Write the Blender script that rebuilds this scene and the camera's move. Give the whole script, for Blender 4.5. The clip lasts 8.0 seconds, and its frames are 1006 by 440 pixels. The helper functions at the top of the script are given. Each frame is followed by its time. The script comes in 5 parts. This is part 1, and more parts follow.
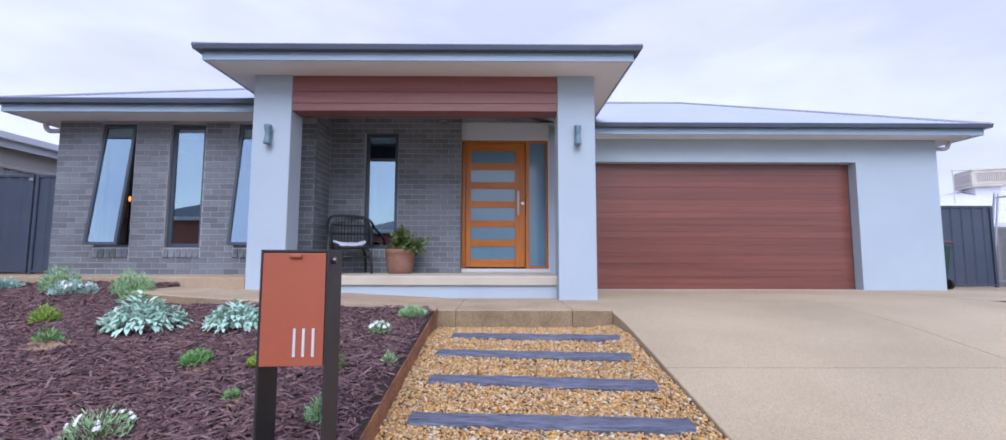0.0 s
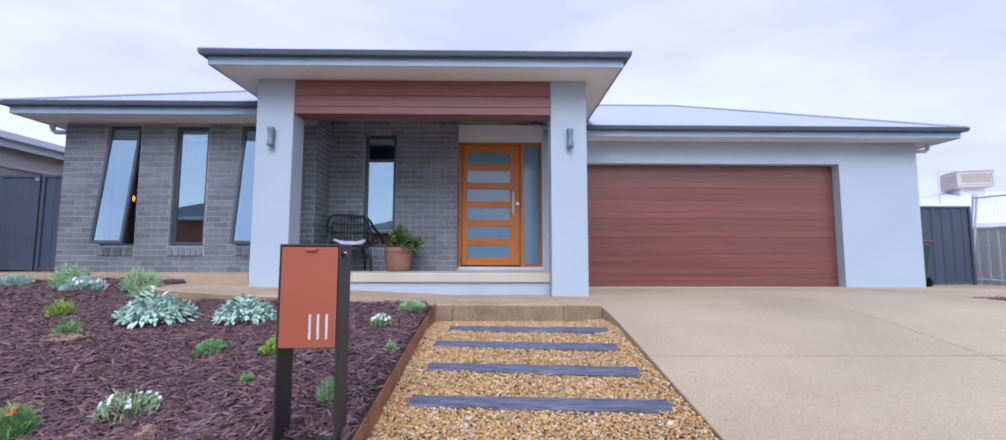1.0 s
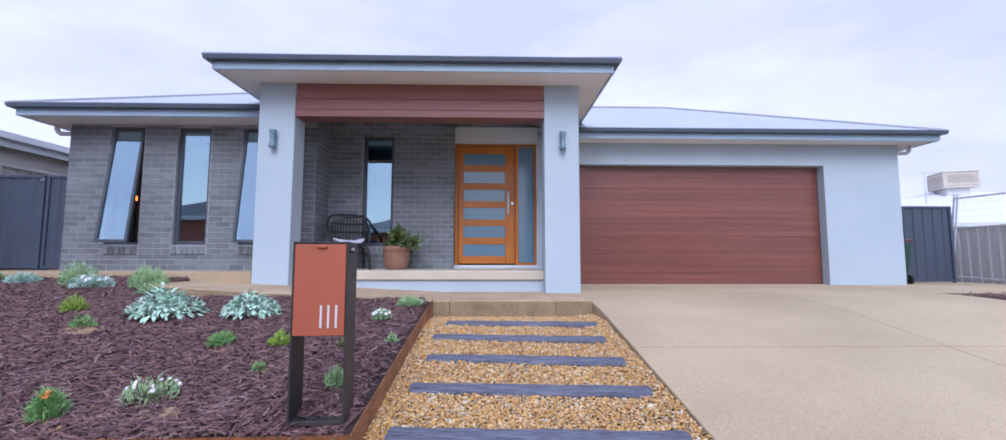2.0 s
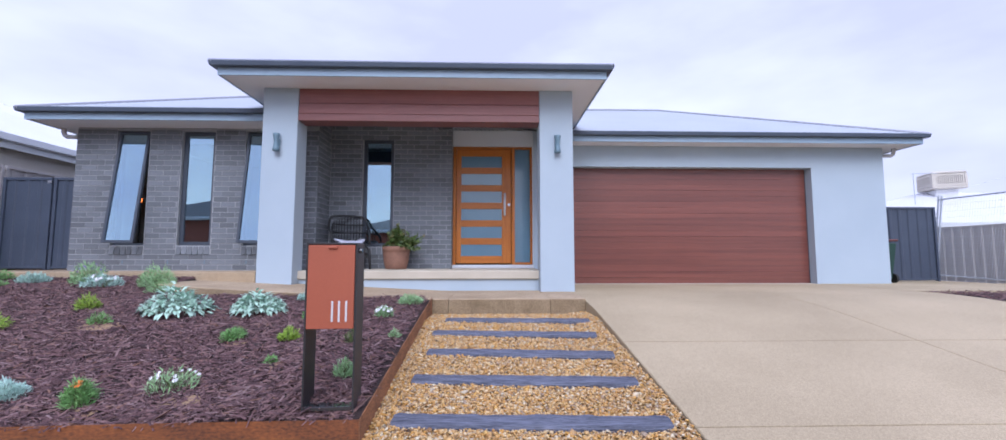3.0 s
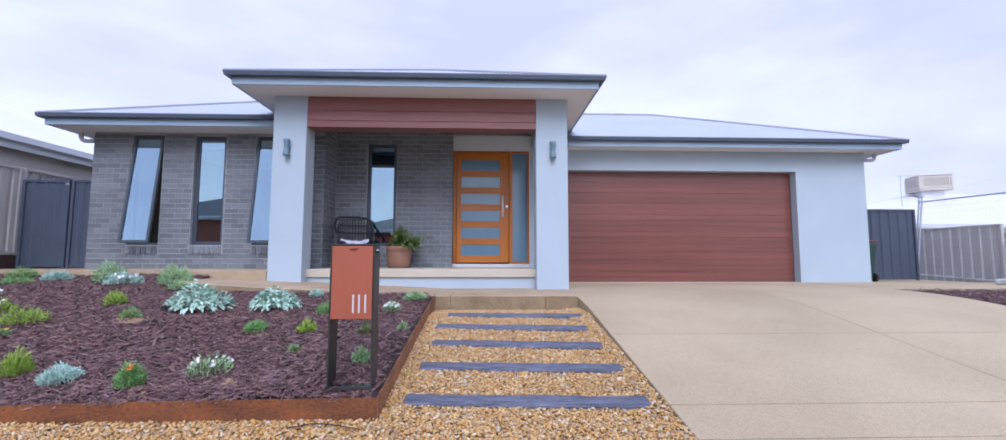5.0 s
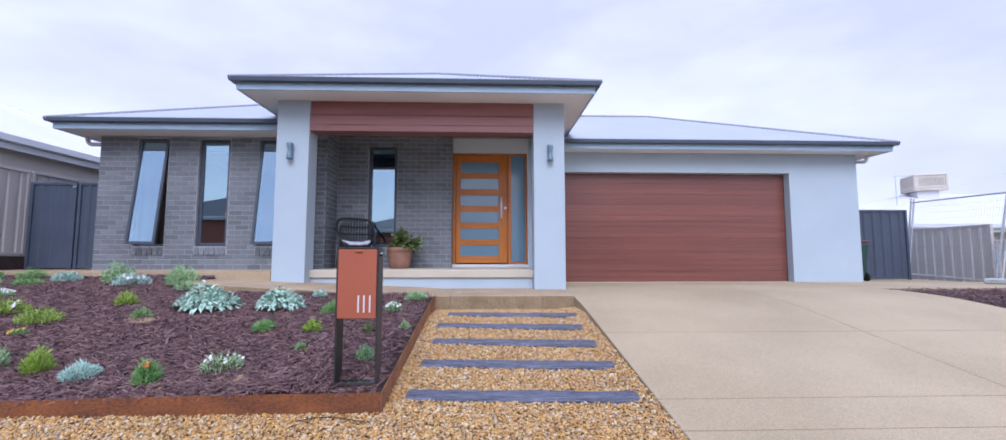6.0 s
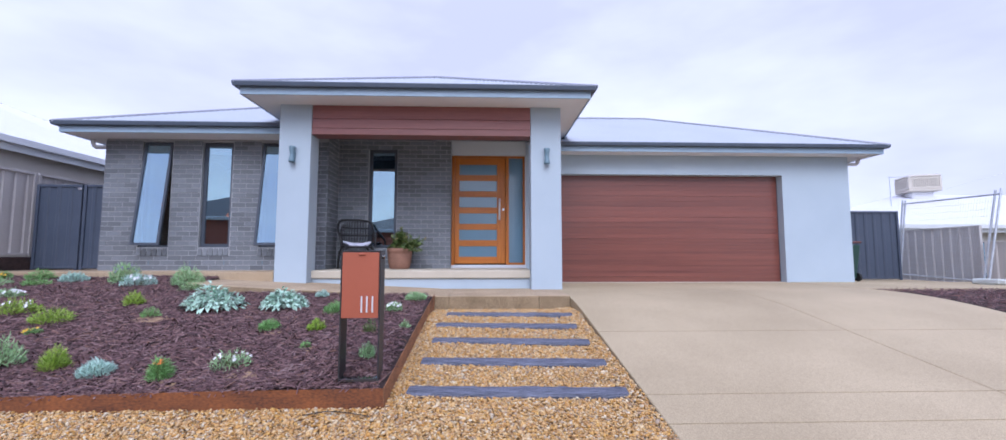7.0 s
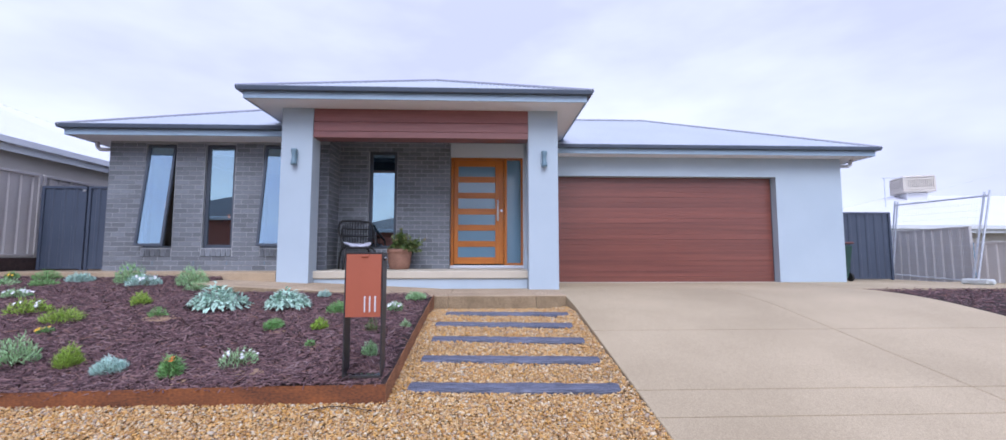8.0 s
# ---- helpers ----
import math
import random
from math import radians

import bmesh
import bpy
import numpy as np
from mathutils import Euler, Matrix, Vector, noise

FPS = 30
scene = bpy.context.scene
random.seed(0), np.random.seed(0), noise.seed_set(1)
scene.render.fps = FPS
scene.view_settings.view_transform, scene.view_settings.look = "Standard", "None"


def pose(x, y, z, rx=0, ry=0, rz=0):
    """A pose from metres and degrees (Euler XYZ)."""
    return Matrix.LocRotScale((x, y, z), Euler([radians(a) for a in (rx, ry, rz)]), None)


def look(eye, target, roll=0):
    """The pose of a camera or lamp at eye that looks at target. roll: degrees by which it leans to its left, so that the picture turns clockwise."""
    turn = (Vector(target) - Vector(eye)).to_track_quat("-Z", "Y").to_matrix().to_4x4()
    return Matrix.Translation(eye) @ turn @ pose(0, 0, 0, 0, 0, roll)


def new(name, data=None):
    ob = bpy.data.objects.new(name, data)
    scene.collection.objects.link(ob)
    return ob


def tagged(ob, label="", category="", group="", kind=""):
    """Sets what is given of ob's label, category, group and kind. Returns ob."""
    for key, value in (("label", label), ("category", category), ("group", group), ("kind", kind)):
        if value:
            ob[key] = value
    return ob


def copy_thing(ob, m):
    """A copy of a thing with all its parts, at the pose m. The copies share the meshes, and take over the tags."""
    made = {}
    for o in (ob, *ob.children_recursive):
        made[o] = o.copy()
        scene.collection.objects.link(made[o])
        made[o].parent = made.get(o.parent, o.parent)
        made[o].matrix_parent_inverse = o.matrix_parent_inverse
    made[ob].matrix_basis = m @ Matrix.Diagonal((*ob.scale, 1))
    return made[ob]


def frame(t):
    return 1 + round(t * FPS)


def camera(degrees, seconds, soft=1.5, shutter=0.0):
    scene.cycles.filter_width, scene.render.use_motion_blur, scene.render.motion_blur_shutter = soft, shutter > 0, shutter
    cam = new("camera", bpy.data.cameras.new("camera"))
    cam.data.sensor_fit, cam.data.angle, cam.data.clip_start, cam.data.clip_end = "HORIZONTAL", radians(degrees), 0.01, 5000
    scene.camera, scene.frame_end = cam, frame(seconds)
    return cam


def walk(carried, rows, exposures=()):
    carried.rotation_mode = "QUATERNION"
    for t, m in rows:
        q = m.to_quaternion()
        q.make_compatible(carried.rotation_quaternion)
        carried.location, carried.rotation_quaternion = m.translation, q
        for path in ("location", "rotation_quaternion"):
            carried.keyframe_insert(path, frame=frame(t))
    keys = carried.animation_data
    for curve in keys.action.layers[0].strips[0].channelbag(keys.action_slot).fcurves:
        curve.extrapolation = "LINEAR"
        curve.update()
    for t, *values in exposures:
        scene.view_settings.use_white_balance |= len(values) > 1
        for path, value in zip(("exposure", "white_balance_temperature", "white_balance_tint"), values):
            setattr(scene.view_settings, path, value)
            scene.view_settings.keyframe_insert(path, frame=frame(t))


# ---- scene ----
cam = camera(96.0, 8.0)
PATH = [
    (0, (0.019, -0.017, 0.496), (0.031, 1.975, 0.668), 0.1),
    (0.5, (0.027, -0.139, 0.485), (0.047, 1.854, 0.658), 0.1),
    (1, (0.032, -0.252, 0.464), (0.061, 1.741, 0.637), 0.1),
    (1.5, (0.039, -0.361, 0.45), (0.077, 1.631, 0.621), 0.1),
    (3, (0.045, -0.692, 0.442), (0.104, 1.3, 0.613), 0.0),
    (3.5, (0.038, -0.792, 0.438), (0.101, 1.2, 0.608), 0.0),
    (4, (0.026, -0.889, 0.437), (0.093, 1.102, 0.606), 0.0),
    (4.5, (0.022, -0.983, 0.436), (0.091, 1.009, 0.606), 0.1),
    (6, (0.037, -1.243, 0.463), (0.108, 0.749, 0.629), 0.0),
    (6.5, (0.044, -1.327, 0.472), (0.117, 0.664, 0.64), 0.0),
    (7, (0.053, -1.408, 0.485), (0.128, 0.583, 0.649), 0.0),
    (7.5, (0.055, -1.481, 0.486), (0.133, 0.511, 0.651), -0.0),
    (8, (0.06, -1.555, 0.499), (0.14, 0.436, 0.662), -0.0),
]
walk(cam, [(t, look(eye, target, roll)) for t, eye, target, roll in PATH], [(0.0, 0.42, 5630, 14), (8.0, 0.42, 5630, 14)])

# ---- world, sun, exposure ----
world = bpy.data.worlds.new("overcast_sky")
scene.world = world
world.use_nodes = True
wt = world.node_tree
wt.nodes.clear()


def wnode(kind, **settings):
    n = wt.nodes.new(kind)
    for k, v in settings.items():
        n.inputs[k].default_value = v
    return n


w_out = wt.nodes.new("ShaderNodeOutputWorld")
w_sky = wt.nodes.new("ShaderNodeTexSky")
w_sky.sky_type, w_sky.sun_disc = "NISHITA", False
w_sky.sun_elevation, w_sky.sun_rotation = radians(42), radians(180)
w_co = wt.nodes.new("ShaderNodeTexCoord")
w_map = wt.nodes.new("ShaderNodeMapping")
w_map.inputs["Scale"].default_value = (1.0, 1.0, 2.6)
w_map.inputs["Location"].default_value = (1.06, 0.45, 0.2)
w_noise = wnode("ShaderNodeTexNoise", Scale=1.5, Detail=5.0, Roughness=0.52)
w_ramp = wt.nodes.new("ShaderNodeValToRGB")
w_ramp.color_ramp.elements[0].position = 0.36
w_ramp.color_ramp.elements[0].color = (0.62, 0.62, 0.82, 1)
w_ramp.color_ramp.elements[1].position = 0.66
w_ramp.color_ramp.elements[1].color = (0.90, 0.90, 0.955, 1)
w_b1 = wnode("ShaderNodeBackground", Strength=0.09)
w_b2 = wnode("ShaderNodeBackground", Strength=0.93)
w_mix = wnode("ShaderNodeMixShader", Fac=0.94)
wt.links.new(w_co.outputs["Generated"], w_map.inputs["Vector"])
wt.links.new(w_map.outputs["Vector"], w_noise.inputs["Vector"])
w_sep = wt.nodes.new("ShaderNodeSeparateXYZ")
w_rise = wt.nodes.new("ShaderNodeMath")
w_rise.operation = "MULTIPLY_ADD"
w_rise.inputs[1].default_value, w_rise.inputs[2].default_value = -0.30, 0.10
w_sum = wt.nodes.new("ShaderNodeMath")
w_sum.operation = "ADD"
wt.links.new(w_co.outputs["Generated"], w_sep.inputs["Vector"])
wt.links.new(w_sep.outputs["Z"], w_rise.inputs[0])
wt.links.new(w_rise.outputs[0], w_sum.inputs[0])
wt.links.new(w_noise.outputs["Fac"], w_sum.inputs[1])
wt.links.new(w_sum.outputs[0], w_ramp.inputs["Fac"])
wt.links.new(w_ramp.outputs["Color"], w_b2.inputs["Color"])
w_top = wnode("ShaderNodeMapRange", **{"From Min": 0.45, "From Max": 1.0, "To Min": 0.93, "To Max": 1.38})
w_top.interpolation_type = "SMOOTHSTEP"
wt.links.new(w_sep.outputs["Z"], w_top.inputs["Value"])
wt.links.new(w_top.outputs["Result"], w_b2.inputs["Strength"])
wt.links.new(w_sky.outputs["Color"], w_b1.inputs["Color"])
wt.links.new(w_b1.outputs[0], w_mix.inputs[1])
wt.links.new(w_b2.outputs[0], w_mix.inputs[2])
wt.links.new(w_mix.outputs[0], w_out.inputs["Surface"])

sun_data = bpy.data.lights.new("sun", "SUN")
sun_data.energy, sun_data.angle, sun_data.color = 1.85, radians(40), (1.0, 0.97, 0.94)
sun = new("sun", sun_data)
sun.matrix_world = look((0, 0, 20), (0.0, 9.0, 11.8))


# ---- materials ----
def mat(name, dark, light, scale=6.0, rough=0.6, metal=0.0, bump=0.15, grain=60.0, stretch=(1, 1, 1), random=0.0, coat=0.0,
        island=False, spread=0.25, depth=0.004, spec=0.5, speck=0.0):
    """Two colours mixed by a broad and a fine noise, with relief; random: brightness change from piece to piece."""
    m = bpy.data.materials.new(name)
    m.use_nodes = True
    t = m.node_tree
    b = t.nodes["Principled BSDF"]
    co = t.nodes.new("ShaderNodeTexCoord")
    mp = t.nodes.new("ShaderNodeMapping")
    mp.inputs["Scale"].default_value = stretch
    t.links.new(co.outputs["Object"], mp.inputs["Vector"])
    n1 = t.nodes.new("ShaderNodeTexNoise")
    n1.inputs["Scale"].default_value, n1.inputs["Detail"].default_value = scale, 5
    n2 = t.nodes.new("ShaderNodeTexNoise")
    n2.inputs["Scale"].default_value, n2.inputs["Detail"].default_value = grain, 3
    for n in (n1, n2):
        t.links.new(mp.outputs["Vector"], n.inputs["Vector"])
    add = t.nodes.new("ShaderNodeMath")
    add.operation = "ADD"
    t.links.new(n1.outputs["Fac"], add.inputs[0])
    t.links.new(n2.outputs["Fac"], add.inputs[1])
    rng = t.nodes.new("ShaderNodeMapRange")
    rng.inputs["From Min"].default_value, rng.inputs["From Max"].default_value = 1 - spread * 1.3, 1 + spread * 1.3
    t.links.new(add.outputs[0], rng.inputs["Value"])
    mx = t.nodes.new("ShaderNodeMix")
    mx.data_type = "RGBA"
    mx.inputs["A"].default_value, mx.inputs["B"].default_value = (*dark, 1), (*light, 1)
    t.links.new(rng.outputs["Result"], mx.inputs["Factor"])
    colour = mx.outputs["Result"]
    if speck:
        vo = t.nodes.new("ShaderNodeTexVoronoi")
        vo.inputs["Scale"].default_value = 150
        t.links.new(co.outputs["Object"], vo.inputs["Vector"])
        r3 = t.nodes.new("ShaderNodeMapRange")
        r3.inputs["To Min"].default_value, r3.inputs["To Max"].default_value = 1 - speck, 1 + speck
        t.links.new(vo.outputs["Color"], r3.inputs["Value"])
        h3 = t.nodes.new("ShaderNodeHueSaturation")
        t.links.new(colour, h3.inputs["Color"])
        t.links.new(r3.outputs["Result"], h3.inputs["Value"])
        colour = h3.outputs["Color"]
    if random:
        if island:
            src = t.nodes.new("ShaderNodeNewGeometry").outputs["Random Per Island"]
        else:
            src = t.nodes.new("ShaderNodeObjectInfo").outputs["Random"]
        r2 = t.nodes.new("ShaderNodeMapRange")
        r2.inputs["To Min"].default_value, r2.inputs["To Max"].default_value = 1 - random, 1 + random
        t.links.new(src, r2.inputs["Value"])
        hsv = t.nodes.new("ShaderNodeHueSaturation")
        t.links.new(colour, hsv.inputs["Color"])
        t.links.new(r2.outputs["Result"], hsv.inputs["Value"])
        colour = hsv.outputs["Color"]
    t.links.new(colour, b.inputs["Base Color"])
    b.inputs["Roughness"].default_value, b.inputs["Metallic"].default_value = rough, metal
    b.inputs["Specular IOR Level"].default_value = spec
    b.inputs["Coat Weight"].default_value = coat
    b.inputs["Coat Roughness"].default_value = 0.15
    if bump:
        bp = t.nodes.new("ShaderNodeBump")
        bp.inputs["Strength"].default_value, bp.inputs["Distance"].default_value = bump, depth
        t.links.new(add.outputs[0], bp.inputs["Height"])
        t.links.new(bp.outputs["Normal"], b.inputs["Normal"])
    return m


def palette(name, colours, rough=0.5, scale=40.0, bump=0.1, island=True, spec=0.5, translucent=0.0):
    """Each island (or object) takes a colour out of a row of colours, with a fine noise over it."""
    m = bpy.data.materials.new(name)
    m.use_nodes = True
    t = m.node_tree
    b = t.nodes["Principled BSDF"]
    ramp = t.nodes.new("ShaderNodeValToRGB")
    ramp.color_ramp.interpolation = "LINEAR"
    el = ramp.color_ramp.elements
    while len(el) < len(colours):
        el.new(0.5)
    for i, c in enumerate(colours):
        el[i].position = i / (len(colours) - 1)
        el[i].color = (*c, 1)
    if island:
        src = t.nodes.new("ShaderNodeNewGeometry").outputs["Random Per Island"]
    else:
        src = t.nodes.new("ShaderNodeObjectInfo").outputs["Random"]
    t.links.new(src, ramp.inputs["Fac"])
    n = t.nodes.new("ShaderNodeTexNoise")
    n.inputs["Scale"].default_value = scale
    co = t.nodes.new("ShaderNodeTexCoord")
    t.links.new(co.outputs["Object"], n.inputs["Vector"])
    r = t.nodes.new("ShaderNodeMapRange")
    r.inputs["To Min"].default_value, r.inputs["To Max"].default_value = 0.6, 1.4
    t.links.new(n.outputs["Fac"], r.inputs["Value"])
    hsv = t.nodes.new("ShaderNodeHueSaturation")
    t.links.new(ramp.outputs["Color"], hsv.inputs["Color"])
    t.links.new(r.outputs["Result"], hsv.inputs["Value"])
    t.links.new(hsv.outputs["Color"], b.inputs["Base Color"])
    b.inputs["Roughness"].default_value = rough
    b.inputs["Specular IOR Level"].default_value = spec
    if bump:
        bp = t.nodes.new("ShaderNodeBump")
        bp.inputs["Strength"].default_value, bp.inputs["Distance"].default_value = bump, 0.003
        t.links.new(n.outputs["Fac"], bp.inputs["Height"])
        t.links.new(bp.outputs["Normal"], b.inputs["Normal"])
    if translucent:
        b.inputs["Transmission Weight"].default_value = 0
        b.inputs["Subsurface Weight"].default_value = translucent
        b.inputs["Subsurface Radius"].default_value = (0.004, 0.006, 0.003)
    return m


def glass(name, tint, share=0.5):
    """Coated window glass: a share of the light is mirrored, the rest passes through tinted."""
    m = bpy.data.materials.new(name)
    m.use_nodes = True
    t = m.node_tree
    t.nodes.clear()
    out = t.nodes.new("ShaderNodeOutputMaterial")
    mix = t.nodes.new("ShaderNodeMixShader")
    mix.inputs["Fac"].default_value = share
    clear = t.nodes.new("ShaderNodeBsdfTransparent")
    clear.inputs["Color"].default_value = (*tint, 1)
    gloss = t.nodes.new("ShaderNodeBsdfGlossy")
    gloss.inputs["Color"].default_value = (0.68, 0.90, 1.0, 1)
    gloss.inputs["Roughness"].default_value = 0.015
    t.links.new(clear.outputs[0], mix.inputs[1])
    t.links.new(gloss.outputs[0], mix.inputs[2])
    t.links.new(mix.outputs[0], out.inputs["Surface"])
    return m


def glow(name, colour, strength):
    m = bpy.data.materials.new(name)
    m.use_nodes = True
    b = m.node_tree.nodes["Principled BSDF"]
    b.inputs["Emission Color"].default_value = (*colour, 1)
    b.inputs["Emission Strength"].default_value = strength
    return m


M_RENDER = mat("pale blue render", (0.395, 0.470, 0.540), (0.445, 0.522, 0.592), 1.4, 0.85, bump=0.25, grain=240, depth=0.002)
M_PORCHWALL = mat("pale grey render", (0.60, 0.63, 0.66), (0.67, 0.70, 0.73), 1.4, 0.85, bump=0.25, grain=240, depth=0.002)
M_SOFFIT = mat("soffit board", (0.77, 0.77, 0.80), (0.83, 0.83, 0.86), 1.1, 0.8, bump=0.05, grain=90)
M_FASCIA = mat("blue grey fascia", (0.27, 0.37, 0.48), (0.31, 0.41, 0.52), 2.0, 0.45, bump=0.03, grain=50)
M_GUTTER = mat("slate gutter steel", (0.070, 0.090, 0.125), (0.092, 0.115, 0.155), 3.0, 0.35, bump=0.04, grain=40)
M_ROOF = mat("pale roof steel", (0.42, 0.46, 0.50), (0.49, 0.53, 0.57), 0.8, 0.36, metal=0.2, bump=0.05, grain=25)
M_MORTAR = mat("grey mortar", (0.31, 0.32, 0.335), (0.42, 0.43, 0.445), 9, 0.95, bump=0.5, grain=200)
M_BRICK = mat("charcoal brick", (0.122, 0.133, 0.152), (0.196, 0.210, 0.232), 7, 0.75, bump=0.5, grain=110, random=0.22, depth=0.003)
M_DARKFRAME = mat("charcoal aluminium", (0.062, 0.074, 0.098), (0.080, 0.094, 0.118), 8, 0.4, metal=0.3, bump=0.03, grain=90)
M_CEDAR = mat("red brown cladding", (0.165, 0.063, 0.060), (0.305, 0.122, 0.110), 3.0, 0.42, bump=0.12, grain=26, stretch=(0.35, 8, 12), random=0.22, spread=0.34)
M_GARAGE = mat("red brown timber-look door", (0.095, 0.031, 0.027), (0.265, 0.088, 0.060), 2.2, 0.34, bump=0.10, grain=16, stretch=(0.16, 8, 14), random=0.11, spread=0.36, coat=0.25)
M_DOORWOOD = mat("orange oiled timber", (0.40, 0.115, 0.012), (0.57, 0.195, 0.024), 3.0, 0.38, bump=0.10, grain=28, stretch=(9, 9, 0.7), random=0.12, coat=0.2)
M_DOORRAIL = mat("orange oiled timber rail", (0.40, 0.115, 0.012), (0.57, 0.195, 0.024), 3.0, 0.38, bump=0.10, grain=28, stretch=(0.7, 9, 9), random=0.12, coat=0.2)
M_STEEL = mat("brushed steel", (0.62, 0.62, 0.64), (0.72, 0.72, 0.74), 9, 0.28, metal=1.0, bump=0.03, grain=120, stretch=(8, 8, 0.6))
M_GALV = mat("galvanised steel", (0.50, 0.53, 0.57), (0.66, 0.69, 0.73), 14, 0.42, metal=0.7, bump=0.05, grain=60)
M_CONC = mat("exposed aggregate concrete", (0.325, 0.258, 0.158), (0.505, 0.410, 0.266), 0.7, 0.75, bump=0.6, grain=130, spread=0.28, speck=0.17, depth=0.004)
M_SLAB = mat("tan path concrete", (0.30, 0.22, 0.135), (0.52, 0.40, 0.265), 1.7, 0.8, bump=0.6, grain=120, spread=0.28, speck=0.24, depth=0.004)
# Rougher M_SLAB for front faces, with their shade put into a darker colour.
M_SLABEDGE = mat("rough concrete edge in shade tone", (0.19, 0.135, 0.075), (0.36, 0.27, 0.165), 5, 0.9, bump=0.9, grain=90, spread=0.24, speck=0.32, depth=0.006)
M_PORCHSLAB = mat("cream porch concrete", (0.46, 0.41, 0.32), (0.60, 0.54, 0.44), 2.5, 0.75, bump=0.3, grain=200, spread=0.3)
M_SLEEPER = mat("blue grey weathered timber", (0.045, 0.05, 0.072), (0.215, 0.23, 0.305), 5, 0.7, bump=1.0, grain=22, stretch=(0.7, 10, 14), random=0.12, spread=0.20, depth=0.008)
M_CORTEN = mat("rusted steel edging", (0.050, 0.020, 0.015), (0.31, 0.105, 0.028), 2.2, 0.8, bump=0.3, grain=38, stretch=(1, 1, 2.2), spread=0.27)
# Paler than M_CORTEN: dust, plus the right face's sunlight put into the colour.
M_SUNDUSTRUST = mat("dusty rusted steel edging in sunlit tone", (0.10, 0.042, 0.020), (0.40, 0.18, 0.075), 3.0, 0.85, bump=0.3, grain=38, stretch=(1, 1, 2.2), spread=0.27)
M_RUSTPANEL = mat("terracotta powder coat", (0.325, 0.085, 0.044), (0.37, 0.10, 0.052), 3, 0.5, bump=0.05, grain=160)
M_BLACK = mat("charcoal powder coat", (0.022, 0.022, 0.024), (0.034, 0.033, 0.035), 6, 0.5, bump=0.06, grain=160)
M_WETSTEEL = mat("wet charcoal steel", (0.022, 0.022, 0.024), (0.036, 0.036, 0.040), 6, 0.10, bump=0.10, grain=14, coat=0.6)
M_GATE = mat("charcoal fence steel", (0.050, 0.064, 0.096), (0.066, 0.083, 0.120), 3, 0.45, bump=0.04, grain=40)
M_FENCE = mat("warm grey fence steel", (0.43, 0.41, 0.40), (0.49, 0.47, 0.46), 2, 0.5, bump=0.04, grain=40)
M_LOWFENCE = mat("pale cream fence steel", (0.56, 0.53, 0.50), (0.62, 0.59, 0.56), 2, 0.5, bump=0.04, grain=40)
M_FOOT = mat("dusty concrete", (0.42, 0.45, 0.45), (0.60, 0.63, 0.62), 9, 0.9, bump=0.8, grain=60, depth=0.01)
M_MULCHBED = mat("dark mulch soil", (0.016, 0.010, 0.010), (0.06, 0.034, 0.030), 14, 0.95, bump=0.9, grain=70, depth=0.02)
M_CHIP = palette("bark mulch", [(0.045, 0.022, 0.025), (0.10, 0.050, 0.052), (0.16, 0.086, 0.086), (0.075, 0.040, 0.045), (0.23, 0.135, 0.128), (0.13, 0.070, 0.072), (0.055, 0.030, 0.034), (0.15, 0.078, 0.078), (0.25, 0.17, 0.17), (0.19, 0.095, 0.062)], 0.85, 60, 0.4)
M_GRAVELBED = mat("gravel bedding", (0.16, 0.09, 0.035), (0.42, 0.27, 0.12), 40, 0.9, bump=0.9, grain=120, depth=0.015)
M_PEBBLE = palette("river pebbles", [(0.26, 0.14, 0.055), (0.50, 0.28, 0.08), (0.56, 0.37, 0.16), (0.40, 0.205, 0.06), (0.60, 0.46, 0.26), (0.49, 0.25, 0.052), (0.57, 0.34, 0.09), (0.64, 0.56, 0.41), (0.28, 0.20, 0.14), (0.53, 0.31, 0.09)], 0.45, 90, 0.12)
M_GLASS = glass("window glass", (0.66, 0.72, 0.78), 0.44)
M_FROST = mat("frosted door glass", (0.13, 0.24, 0.33), (0.155, 0.275, 0.37), 2.0, 0.16, bump=0.02, grain=180, spec=1.0, coat=0.6)
# Indoor dimness is put into this dark colour of room walls and ceiling.
M_ROOMDARK = mat("room surface in shade tone", (0.07, 0.07, 0.075), (0.09, 0.09, 0.095), 2, 0.9, bump=0.05)
M_BLIND = mat("pale roller blind", (0.70, 0.70, 0.72), (0.78, 0.78, 0.80), 5, 0.9, bump=0.1, grain=300)
M_CAP = mat("hip capping steel", (0.24, 0.25, 0.30), (0.29, 0.30, 0.35), 2, 0.4, metal=0.2, bump=0.03)
M_TERRA = mat("worn terracotta", (0.17, 0.085, 0.058), (0.32, 0.165, 0.11), 6, 0.75, bump=0.25, grain=60)
M_RATTAN = mat("black woven cane", (0.012, 0.012, 0.014), (0.028, 0.028, 0.03), 20, 0.45, bump=0.3, grain=220)
M_CUSHION = mat("pale lilac cloth", (0.48, 0.49, 0.62), (0.62, 0.63, 0.74), 9, 0.9, bump=0.3, grain=220)
M_LAMP = mat("blue grey wall lamp metal", (0.13, 0.21, 0.27), (0.17, 0.26, 0.32), 9, 0.5, metal=0.1, bump=0.05)
M_WHITEPVC = mat("white painted pipe", (0.60, 0.61, 0.65), (0.68, 0.69, 0.73), 4, 0.4, bump=0.03)
M_CREAM = mat("cream plastic cooler", (0.52, 0.475, 0.41), (0.59, 0.545, 0.475), 3, 0.5, bump=0.05)
M_WHITEROOF = mat("white roof steel", (0.70, 0.71, 0.75), (0.76, 0.77, 0.81), 0.7, 0.3, metal=0.1, bump=0.04, grain=30)
